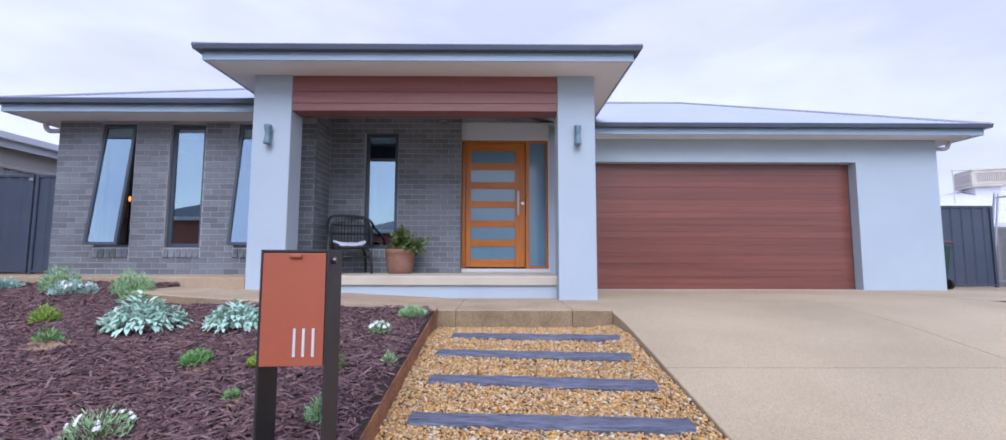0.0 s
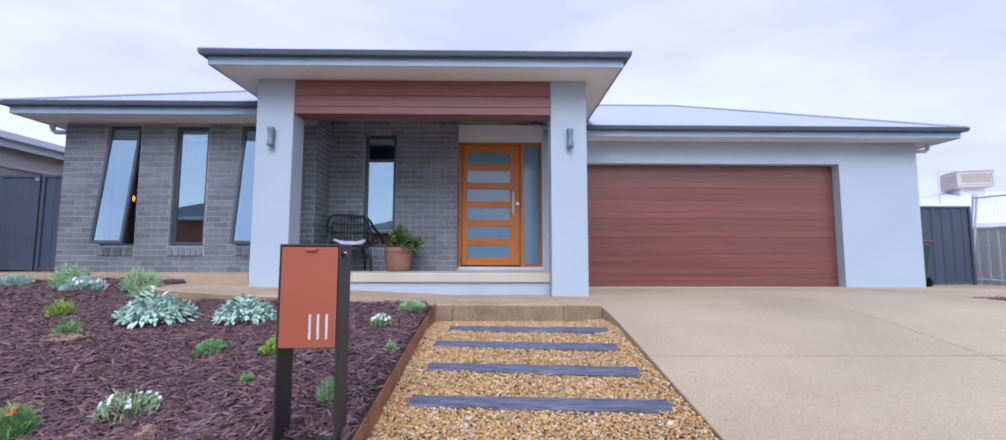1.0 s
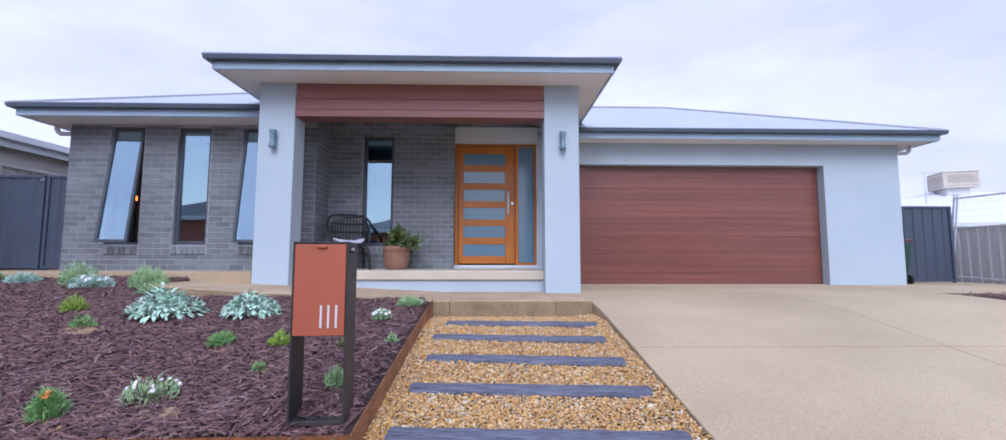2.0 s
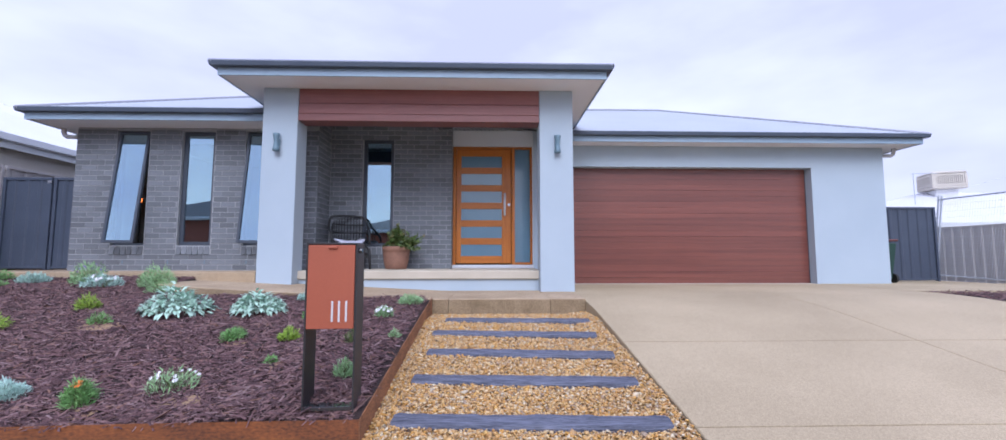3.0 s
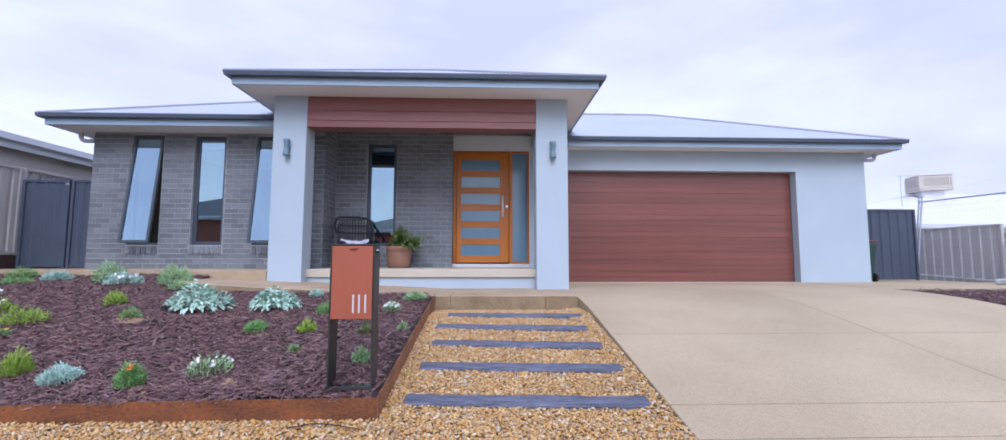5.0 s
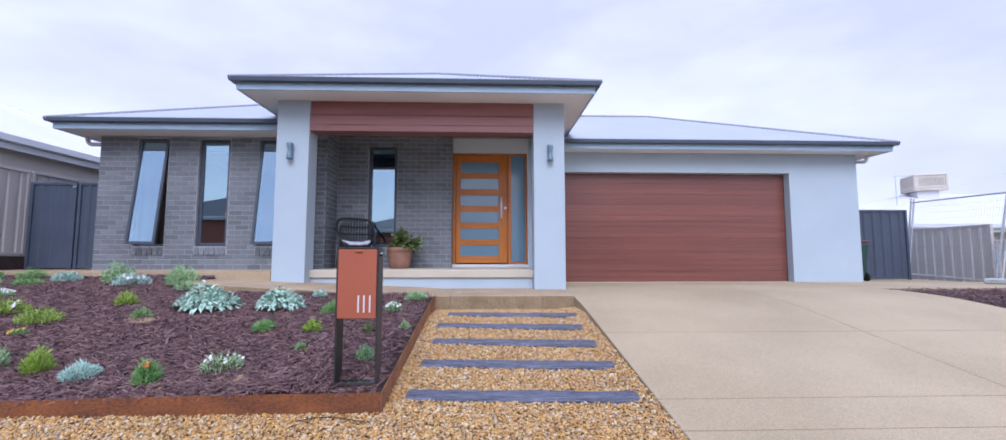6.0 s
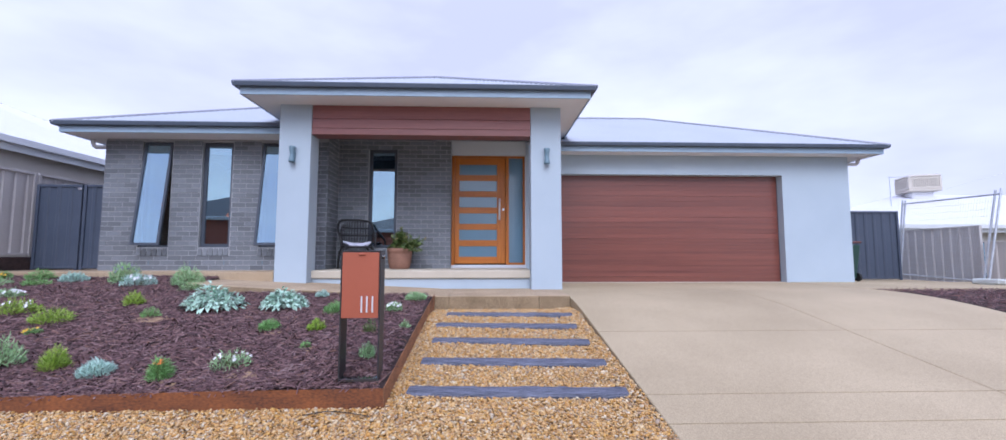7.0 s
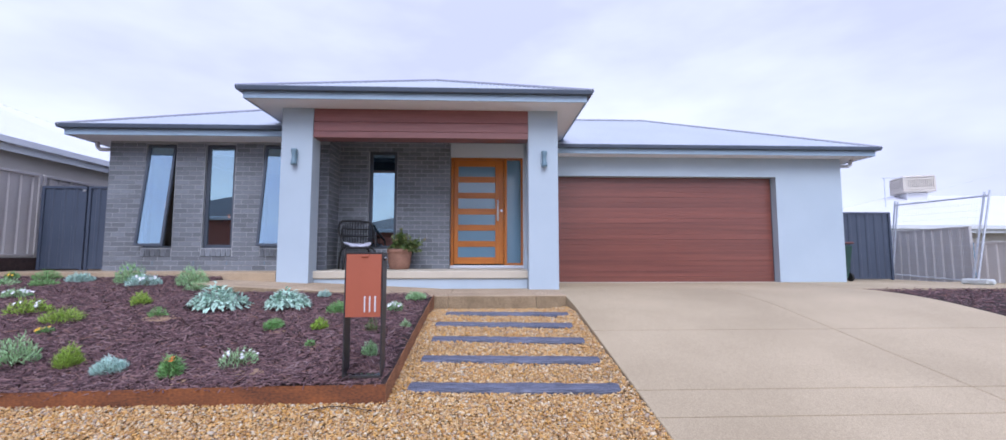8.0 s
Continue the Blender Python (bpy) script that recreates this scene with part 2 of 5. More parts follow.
M_NWALL = mat("taupe neighbour render", (0.54, 0.51, 0.46), (0.60, 0.57, 0.52), 1.6, 0.85, bump=0.2, grain=150)
M_NGUT = mat("pale gutter steel", (0.70, 0.73, 0.76), (0.76, 0.79, 0.82), 3, 0.4, bump=0.03)
M_BINGREEN = mat("green bin plastic", (0.012, 0.045, 0.034), (0.020, 0.060, 0.046), 5, 0.5, bump=0.05)
M_BINRED = mat("red bin lid plastic", (0.10, 0.035, 0.032), (0.14, 0.05, 0.045), 5, 0.5, bump=0.05)
M_RUBBER = mat("black rubber", (0.012, 0.012, 0.012), (0.02, 0.02, 0.02), 9, 0.7, bump=0.1)
M_GROUND = mat("dry grass and soil", (0.10, 0.09, 0.045), (0.22, 0.18, 0.10), 1.2, 0.95, bump=0.6, grain=40, depth=0.03)
M_ASPHALT = mat("asphalt", (0.04, 0.04, 0.042), (0.065, 0.065, 0.068), 2, 0.9, bump=0.5, grain=180)
M_REDBRICK = mat("red brick veneer", (0.24, 0.075, 0.045), (0.34, 0.12, 0.075), 4, 0.85, bump=0.3, grain=60)
M_DARKROOF = mat("dark tiled roof", (0.035, 0.037, 0.045), (0.06, 0.062, 0.07), 3, 0.7, bump=0.4, grain=30)
M_DIRT = mat("sandy loose soil", (0.22, 0.14, 0.08), (0.36, 0.24, 0.14), 20, 0.95, bump=0.6, grain=90)
M_DIGIT = mat("pale grey numeral metal", (0.62, 0.63, 0.66), (0.70, 0.71, 0.74), 12, 0.4, metal=0.2, bump=0.02)
M_ORANGELAMP = glow("amber lamp bulb", (1.0, 0.20, 0.025), 2.2)
L_SILVER = palette("silver felted leaf", [(0.40, 0.59, 0.47), (0.49, 0.68, 0.56), (0.44, 0.63, 0.51), (0.54, 0.72, 0.60)], 0.85, 30, 0.1, island=False)
L_SILVERF = palette("silver felted small leaf", [(0.44, 0.62, 0.51), (0.56, 0.73, 0.62), (0.50, 0.68, 0.56)], 0.85, 30, 0.1)
L_SILVERT = palette("silver fine leaf", [(0.34, 0.53, 0.46), (0.47, 0.66, 0.58), (0.40, 0.59, 0.52), (0.55, 0.72, 0.65)], 0.85, 30, 0.1)
L_GREEN = palette("fresh green leaf", [(0.12, 0.28, 0.08), (0.19, 0.39, 0.12), (0.26, 0.46, 0.16), (0.16, 0.33, 0.10)], 0.6, 30, 0.05)
L_LIME = palette("yellow green leaf", [(0.20, 0.33, 0.04), (0.31, 0.46, 0.06), (0.26, 0.40, 0.05), (0.38, 0.50, 0.08)], 0.6, 30, 0.05)
L_GREY = palette("grey green leaf", [(0.24, 0.42, 0.18), (0.35, 0.54, 0.27), (0.29, 0.48, 0.22), (0.42, 0.60, 0.36)], 0.7, 30, 0.05)
L_DARK = palette("jade green leaf", [(0.05, 0.10, 0.025), (0.10, 0.16, 0.04), (0.16, 0.20, 0.06), (0.07, 0.13, 0.035), (0.20, 0.16, 0.07)], 0.4, 30, 0.05)
L_WHITE = palette("white petal", [(0.75, 0.74, 0.78), (0.85, 0.84, 0.86)], 0.6, 30, 0.0)
L_YELLOW = palette("yellow petal", [(0.70, 0.42, 0.02), (0.80, 0.52, 0.03)], 0.6, 30, 0.0)
L_ORANGE = palette("orange petal", [(0.55, 0.14, 0.02), (0.66, 0.20, 0.03)], 0.6, 30, 0.0)
L_PURPLE = palette("purple petal", [(0.13, 0.08, 0.30), (0.20, 0.13, 0.42)], 0.6, 30, 0.0)
L_STEM = palette("plant stem", [(0.10, 0.13, 0.05), (0.16, 0.19, 0.08)], 0.7, 30, 0.0)


# ---- building helpers ----
def part(name, bm, material, parent=None, label="", smooth=False):
    me = bpy.data.meshes.new(name)
    bmesh.ops.recalc_face_normals(bm, faces=bm.faces)
    bm.to_mesh(me)
    bm.free()
    me.materials.append(material)
    if smooth:
        me.polygons.foreach_set("use_smooth", [True] * len(me.polygons))
    ob = new(name, me)
    ob.parent = parent
    if label:
        tagged(ob, label)
    return ob


def shared(name, me, parent, m):
    ob = new(name, me)
    ob.parent = parent
    ob.matrix_basis = m
    return ob


def empty(name, at, label, category, group="", kind="", turn=0):
    e = new(name)
    e.empty_display_size = 0.1
    e.matrix_basis = pose(*at, 0, 0, turn)
    return tagged(e, label, category, group, kind)


def box(bm, x0, x1, y0, y1, z0, z1, bevel=0.0):
    c = bmesh.ops.create_cube(bm, size=1)
    for v in c["verts"]:
        v.co = Vector((x0 + (v.co.x + 0.5) * (x1 - x0), y0 + (v.co.y + 0.5) * (y1 - y0), z0 + (v.co.z + 0.5) * (z1 - z0)))
    if bevel:
        edges = {e for v in c["verts"] for e in v.link_edges}
        bmesh.ops.bevel(bm, geom=list(edges), offset=bevel, segments=1, profile=0.5, affect="EDGES")
    return bm


def boxes(*rows, bevel=0.0):
    bm = bmesh.new()
    for r in rows:
        box(bm, *r, bevel=bevel)
    return bm


def ring_verts(bm, at, u, v, r, seg):
    return [bm.verts.new(at + (u * math.cos(2 * math.pi * i / seg) + v * math.sin(2 * math.pi * i / seg)) * r) for i in range(seg)]


def tube(bm, pts, r, seg=6, r_end=None):
    """A round bar through points."""
    pts = [Vector(p) for p in pts]
    last = None
    for i, p in enumerate(pts):
        d = (pts[min(i + 1, len(pts) - 1)] - pts[max(i - 1, 0)]).normalized()
        u = d.orthogonal().normalized() if last is None else (last[1] - d * last[1].dot(d)).normalized()
        v = d.cross(u)
        rad = r if r_end is None else r + (r_end - r) * i / (len(pts) - 1)
        ring = ring_verts(bm, p, u, v, rad, seg)
        if last is not None:
            for k in range(seg):
                bm.faces.new((last[0][k], last[0][(k + 1) % seg], ring[(k + 1) % seg], ring[k]))
        else:
            bm.faces.new(ring)
        last = (ring, u)
    bm.faces.new(last[0][::-1])
    return bm


def lathe(bm, profile, seg=24):
    """profile: (radius, height) rows from bottom to top."""
    rings = [[bm.verts.new((r * math.cos(2 * math.pi * i / seg), r * math.sin(2 * math.pi * i / seg), z)) for i in range(seg)] for r, z in profile]
    for a, b in zip(rings, rings[1:]):
        for i in range(seg):
            bm.faces.new((a[i], a[(i + 1) % seg], b[(i + 1) % seg], b[i]))
    bm.faces.new(rings[0])
    bm.faces.new(rings[-1])
    return bm


def sweep(bm, profile, path, outs):
    """profile: closed row of (outward, z); path: (x, y) corners; outs: the outward way at each corner, mitred."""
    rings = [[bm.verts.new((p[0] + o[0] * a, p[1] + o[1] * a, z)) for a, z in profile] for p, o in zip(path, outs)]
    n = len(profile)
    for a, b in zip(rings, rings[1:]):
        for i in range(n):
            bm.faces.new((a[i], a[(i + 1) % n], b[(i + 1) % n], b[i]))
    bm.faces.new(rings[0])
    bm.faces.new(rings[-1])
    return bm


def raw_mesh(name, verts, tris):
    me = bpy.data.meshes.new(name)
    verts, tris = np.asarray(verts, np.float32), np.asarray(tris, np.int32)
    k = tris.shape[1]
    me.vertices.add(len(verts))
    me.vertices.foreach_set("co", verts.ravel())
    me.loops.add(tris.size)
    me.loops.foreach_set("vertex_index", tris.ravel())
    me.polygons.add(len(tris))
    me.polygons.foreach_set("loop_start", np.arange(len(tris), dtype=np.int32) * k)
    me.polygons.foreach_set("loop_total", np.full(len(tris), k, np.int32))
    me.update(calc_edges=True)
    return me


def turns(n, tilt, rng):
    """n rotation matrices: any heading, tilted by about tilt radians."""
    a, b, c = rng.uniform(0, 2 * np.pi, n), rng.normal(0, tilt, n), rng.normal(0, tilt, n)
    ca, sa, cb, sb, cc, sc = np.cos(a), np.sin(a), np.cos(b), np.sin(b), np.cos(c), np.sin(c)
    o, i = np.zeros(n), np.ones(n)
    z = np.stack([ca, -sa, o, sa, ca, o, o, o, i], 1).reshape(n, 3, 3)
    y = np.stack([cb, o, sb, o, i, o, -sb, o, cb], 1).reshape(n, 3, 3)
    x = np.stack([i, o, o, o, cc, -sc, o, sc, cc], 1).reshape(n, 3, 3)
    return z @ y @ x


def scatter_mesh(name, shapes, where, size, rot, rng):
    """Many copies of a few small shapes (verts, faces) joined into one mesh."""
    vs, fs, base = [], [], 0
    pick = rng.integers(0, len(shapes), len(where))
    for k, (v, f) in enumerate(shapes):
        idx = np.nonzero(pick == k)[0]
        w = np.einsum("nij,nvj->nvi", rot[idx], v[None] * size[idx][:, None, :]) + where[idx][:, None, :]
        vs.append(w.reshape(-1, 3))
        fs.append((f[None] + (np.arange(len(idx)) * len(v))[:, None, None]).reshape(-1, f.shape[1]) + base)
        base += len(idx) * len(v)
    return raw_mesh(name, np.concatenate(vs), np.concatenate(fs))


# ---- levels of the ground ----
def gravel_z(y):
    if y < -3.5:
        return gravel_z(-3.5) + 0.02 * (y + 3.5)
    return -0.198 - 0.144 * (4.39 - min(y, 4.2))


def drive_z(y):
    if y < -3.5:
        return drive_z(-3.5) + 0.02 * (y + 3.5)
    s = 4.83 - y
    return -0.034 - 0.162 * (s if s > 0.8 else (s + 0.8) ** 2 / 3.2 if s > -0.8 else 0)


def mulch_z(x, y):
    low = 0.035 * min(max((3.0 - y) / 0.9, 0), 1) + 0.028 * min(max((2.05 - y) / 0.17, 0), 1)
    near = min(max((x + 2.6) / 1.2, 0), 1)
    slump = min(max((1.96 - y) / 0.08, (x + 0.74) / 0.08, 0), 1)
    back = 0.05 * near * min(max((y - 3.3) / 1.5, 0), 1)
    return -0.425 - low * (1 - near) + 0.018 * near - back - 0.032 * near * slump + 0.148 * (y - 1.85) + 0.018 * noise.noise((x * 1.3, y * 1.3, 0)) + 0.012 * noise.noise((x * 4, y * 4, 3))


def slab_z(x, y=5.4):
    return -0.038 + 0.05 * max(0, -0.65 - x) + 0.004 * (y - 4.83)


# ---- ground ----
def sheet(name, xs, ys, height, material, label, category, kind="structure"):
    bm = bmesh.new()
    rows = [[bm.verts.new((x, y, height(x, y))) for x in xs] for y in ys]
    for a, b in zip(rows, rows[1:]):
        for i in range(len(xs) - 1):
            bm.faces.new((a[i], a[i + 1], b[i + 1], b[i]))
    ob = part(name, bm, material, None, smooth=True)
    return tagged(ob, label, category, "", kind)


def ground_z(x, y):
    back = min(max(y - 4.85, 0) / 3.0, 1.0)
    z = gravel_z(y) - 0.10 - 0.10 * back
    far = min(max(x - 11.5, 0) / 6.0, 1.0)
    return z - 0.75 * far * (1 if y > 4.85 else 0.3)


sheet("ground", [-900, -200, -60, -25, -12, -9, -4, 0, 4, 8, 10, 11.5, 13, 15, 17.5, 25, 60, 200, 900],
      [-900, -200, -80, -40, -20, -14, -7, -3.5, 0, 2, 4.85, 6, 7.85, 12, 20, 40, 80, 200, 900], ground_z, M_GROUND, "dry grassy soil around the house", "ground")
sheet("road", [-120, -40, 0, 40, 120], [-15.5, -12, -8.5], lambda x, y: gravel_z(y) - 0.03, M_ASPHALT, "dark asphalt street in front of the plot", "road")
sheet("gravel_bed", [-9, -4, -0.66, 1.222], [-3.4, -1, 0.5, 1.868], lambda x, y: gravel_z(y) - 0.012, M_GRAVELBED, "tan gravel bedding below loose pebbles", "gravel")
sheet("gravel_path_bed", [-0.66, 0.3, 1.222], [1.868, 3, 4.85], lambda x, y: gravel_z(y) - 0.012, M_GRAVELBED, "tan gravel bedding of the stepping path", "gravel")

# driveway of cast panels
drive = empty("driveway", (0, 0, 0), "beige exposed-aggregate concrete driveway sloping to the street", "driveway", kind="structure")
DRIVE_X = [1.214, 3.86, 6.35]
DRIVE_Y = [-8.4, -4.6, -1.6, 1.52, 1.92, 3.31, 7.855]
for ix in range(2):
    for iy in range(len(DRIVE_Y) - 1):
        x0, x1, y0, y1 = DRIVE_X[ix] + (0.005 if ix else 0), DRIVE_X[ix + 1] - 0.005, DRIVE_Y[iy] + 0.006, DRIVE_Y[iy + 1] - 0.006
        ys = [y0 + (y1 - y0) * k / 14 for k in range(15)]
        if iy == 5:
            ys = [y for y in ys if y < 3.9] + [3.95 + 0.12 * k for k in range(16)] + [y1]
        bm = bmesh.new()
        rows = []
        for y in ys:
            z = drive_z(y)
            rows.append([bm.verts.new(p) for p in ((x0, y, z - 0.14), (x0, y, z - 0.006), (x0 + 0.006, y, z), (x1 - 0.006, y, z), (x1, y, z - 0.006), (x1, y, z - 0.14))])
        for a, b in zip(rows, rows[1:]):
            for k in range(6):
                bm.faces.new((a[k], a[(k + 1) % 6], b[(k + 1) % 6], b[k]))
        bm.faces.new(rows[0])
        bm.faces.new(rows[-1])
        part("concrete_panel", bm, M_CONC, drive)
bm = boxes((6.353, 12.0, 5.95, 7.855, -0.25, -0.03), bevel=0.006)
tagged(part("side_path", bm, M_CONC), "beige concrete path beside the garage", "path", "", "structure")
bm = boxes((7.78, 9.9, 7.86, 9.4, -0.25, -0.032), bevel=0.004)
tagged(part("bin_pad", bm, M_CONC), "beige concrete pad behind the garage corner", "path", "", "structure")

# path in front of the porch, in three cast pieces, and the higher path along the brick wall
front = empty("front_path", (0, 0, 0), "tan aggregate concrete path in front of the porch", "path", kind="structure")
for stops in ((-4.1, -3.7, -3.35, -2.9, -2.2, -1.5, -0.65, -0.45), (-0.444, 0.2, 0.78), (0.786, 1.208)):
    bm = bmesh.new()
    rows = []
    for x in stops:
        y0 = 5.08 if x < -4 else 4.93 if x < -3.6 else 4.87 if x < -3.3 else 4.83
        rows.append([bm.verts.new(p) for p in ((x, y0, -0.32), (x, y0, slab_z(x, y0) - 0.008), (x, y0 + 0.008, slab_z(x, y0)), (x, 6.2, slab_z(x, 6.2)), (x, 6.2, -0.32))])
    for a, b in zip(rows, rows[1:]):
        for k in range(5):
            bm.faces.new((a[k], a[(k + 1) % 5], b[(k + 1) % 5], b[k]))
    bm.faces.new(rows[0])
    bm.faces.new(rows[-1])
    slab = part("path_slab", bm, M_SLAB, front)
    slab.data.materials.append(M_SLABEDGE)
    # Faces towards the street take the edge material with the painted shade.
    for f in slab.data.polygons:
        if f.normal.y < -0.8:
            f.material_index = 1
bm = boxes((-8.2, -3.33, 5.98, 6.9, -0.05, 0.252), (-8.2, -6.79, 6.9, 9.5, -0.05, 0.252), bevel=0.006)
tagged(part("wall_path", bm, M_SLAB), "tan concrete path along the brick wall", "path", "", "structure")

# garden bed and its rusted steel edging
xs = [-9 + 0.12 * k for k in range(70)]
xs = [x for x in xs if x < -0.78] + [-0.76, -0.72, -0.69, -0.661]
ys = [1.876, 1.90, 1.93] + [1.97 + 0.1 * k for k in range(41)]


def bed_z(x, y):
    z = mulch_z(x, y)
    if y > 4.83 and x > -4.15:
        z = min(z, slab_z(x, y) - 0.05)
    return z


ys = [y for y in ys if y <= 5.97]
sheet("garden_bed", xs, ys, bed_z, M_MULCHBED, "dark bark-mulched garden bed sloping up to the house", "garden bed")
edging = empty("bed_edging", (0, 0, 0), "rusted steel edging round the mulched bed", "garden edging", kind="structure")
bm = bmesh.new()
n = 40
for side in ("front", "right"):
    rows = []
    for k in range(n + 1):
        s = k / n
        if side == "front":
            x, y = -9 + (9 - 0.662) * s, 1.868
            zt, zb = -0.424 + 0.0125 * (x + 0.662) + 0.006 * noise.noise((x * 0.8, 0, 0)), gravel_z(y) - 0.05
            quad = ((x, y, zb), (x, y, zt), (x, y + 0.006, zt), (x, y + 0.006, zb))
        else:
            x, y = -0.654 + 0.014 * s, 1.868 + (4.825 - 1.868) * s
            zt, zb = -0.424 + 0.133 * (y - 1.868) + 0.016 * min((y - 1.868) / 1.2, 1), gravel_z(y) - 0.05
            quad = ((x, y, zb), (x, y, zt), (x - 0.006, y, zt), (x - 0.006, y, zb))
        rows.append([bm.verts.new(q) for q in quad])
    for a, b in zip(rows, rows[1:]):
        for k in range(4):
            bm.faces.new((a[k], a[(k + 1) % 4], b[(k + 1) % 4], b[k]))
    bm.faces.new(rows[0])
    bm.faces.new(rows[-1])
    part(side + "_strip", bm, M_CORTEN if side == "front" else M_SUNDUSTRUST, edging)
    bm = bmesh.new()
bm.free()
xs = [6.36 + 0.2 * k for k in range(29)]
sheet("side_bed", xs, [-1.5 + 0.25 * k for k in range(30)], lambda x, y: drive_z(y) - 0.015 + 0.02 * noise.noise((x * 3, y * 3, 1)) - 0.02 * (x < 6.5), M_MULCHBED, "dark bark-mulched bed beside the driveway", "garden bed")

# weathered sleepers across the gravel path
for i, (xl, xr, yl, yr, w) in enumerate(((-0.42, 1.10, 4.24, 4.14, 0.12), (-0.50, 1.06, 3.80, 3.66, 0.13), (-0.48, 1.08, 3.28, 3.13, 0.14), (-0.51, 1.10, 2.71, 2.60, 0.14), (-0.53, 1.11, 2.11, 2.02, 0.145))):
    L = math.hypot(xr - xl, yr - yl)
    yc = (yl + yr) / 2
    bm = bmesh.new()
    rows = []
    nseg = 60
    for k in range(nseg + 1):
        s = (k / nseg - 0.5) * L
        e1 = 0.016 * noise.noise((s * 3, i * 5, 0)) + 0.011 * noise.noise((s * 13, i * 5, 2))
        e2 = 0.016 * noise.noise((s * 3, i * 5, 7)) + 0.011 * noise.noise((s * 13, i * 5, 9))
        h = 0.005 * noise.noise((s * 5, i, 4))
        taper = 0.82 if k in (0, nseg) else 1
        a, b = (-w / 2 + e1) * taper, (w / 2 + e2) * taper
        rows.append([bm.verts.new(p) for p in ((s, a, -0.08), (s, a - 0.004, 0.012 + h), (s, a + 0.01, 0.026 + h), (s, a + w * 0.4, 0.029 + h), (s, b - 0.01, 0.027 + h), (s, b + 0.004, 0.012 + h), (s, b, -0.08))])
    for a, b in zip(rows, rows[1:]):
        for k in range(7):
            bm.faces.new((a[k], a[(k + 1) % 7], b[(k + 1) % 7], b[k]))
    bm.faces.new(rows[0])
    bm.faces.new(rows[-1])
    ob = part("timber_sleeper", bm, M_SLEEPER)
    ob.matrix_basis = pose((xl + xr) / 2, yc, gravel_z(yc) + 0.003, 8.2, 0, math.degrees(math.atan2(yr - yl, xr - xl)))
    tagged(ob, "weathered blue-grey timber sleeper laid across the gravel", "sleeper", "sleepers across the path")


# ---- house walls ----
def wall(name, x0, x1, y0, y1, z0, z1, holes, material, label):
    """A wall along x with holes (x0, x1, z0, z1) right through it."""
    xs = sorted({x0, x1, *[h[0] for h in holes], *[h[1] for h in holes]})
    zs = sorted({z0, z1, *[h[2] for h in holes], *[h[3] for h in holes]})
    bm = bmesh.new()
    grid = {}

    def inside(i, k):
        if not (0 <= i < len(xs) - 1 and 0 <= k < len(zs) - 1):
            return False
        cx, cz = (xs[i] + xs[i + 1]) / 2, (zs[k] + zs[k + 1]) / 2
        return not any(h[0] < cx < h[1] and h[2] < cz < h[3] for h in holes)

    def v(i, j, k):
        if (i, j, k) not in grid:
            grid[i, j, k] = bm.verts.new((xs[i], (y0, y1)[j], zs[k]))
        return grid[i, j, k]

    for i in range(len(xs) - 1):
        for k in range(len(zs) - 1):
            if inside(i, k):
                for j in (0, 1):
                    bm.faces.new((v(i, j, k), v(i + 1, j, k), v(i + 1, j, k + 1), v(i, j, k + 1)))
                for di, dk, a, b in ((-1, 0, (i, k), (i, k + 1)), (1, 0, (i + 1, k), (i + 1, k + 1)), (0, -1, (i, k), (i + 1, k)), (0, 1, (i, k + 1), (i + 1, k + 1))):
                    if not inside(i + di, k + dk):
                        bm.faces.new((v(a[0], 0, a[1]), v(a[0], 1, a[1]), v(b[0], 1, b[1]), v(b[0], 0, b[1])))
    ob = part(name, bm, material)
    return tagged(ob, label, "wall", "", "structure")


WIN_Z0, WIN_Z1 = 0.66, 2.575
WINS = [(-6.15, -5.615), (-5.09, -4.545), (-4.04, -3.495)]
wall_left = wall("wall_front_left", -6.792, -2.836, 6.892, 7.12, 0.20, 2.68, [(a, b, WIN_Z0, WIN_Z1) for a, b in WINS], M_MORTAR, "charcoal grey face-brick front wall with tall windows")
PW = (-2.252, -1.695, 0.66, 2.615)
wall_porch = wall("wall_porch", -2.836, -0.645, 7.484, 7.70, 0.24, 2.97, [PW], M_MORTAR, "charcoal grey face-brick porch wall with a narrow window")
bm = boxes((-3.02, -2.836, 7.125, 7.70, 0.24, 2.97))
wall_return = tagged(part("wall_return", bm, M_MORTAR), "charcoal grey face-brick return wall of the porch", "wall", "", "structure")
bm = boxes((-6.792, -6.56, 7.125, 15.5, 0.2, 2.68))
tagged(part("wall_side_left", bm, M_MORTAR), "charcoal grey face-brick side wall", "wall", "", "structure")
wall("wall_door", -0.645, 0.86, 7.70, 7.90, 0.2, 2.97, [(-0.645, 0.845, 0.33, 2.555)], M_PORCHWALL, "pale rendered wall above the front door")
wall("wall_garage", 0.86, 7.77, 7.86, 8.30, -0.2, 2.68, [(1.46, 6.318, -0.2, 2.215)], M_RENDER, "pale blue-grey rendered garage front wall")
bm = boxes((7.54, 7.77, 8.303, 15.0, -0.2, 2.68))
tagged(part("wall_garage_side", bm, M_RENDER), "pale blue-grey rendered garage side wall", "wall", "", "structure")
bm = boxes((0.862, 1.05, 7.70, 7.858, -0.2, 2.97))
tagged(part("wall_nib", bm, M_RENDER), "pale rendered wall end beside the front door", "wall", "", "structure")
bm = boxes((-6.5, 7.5, 14.9, 15.1, -0.2, 2.6))
tagged(part("wall_back", bm, M_RENDER), "rendered back wall of the house", "wall", "", "structure")
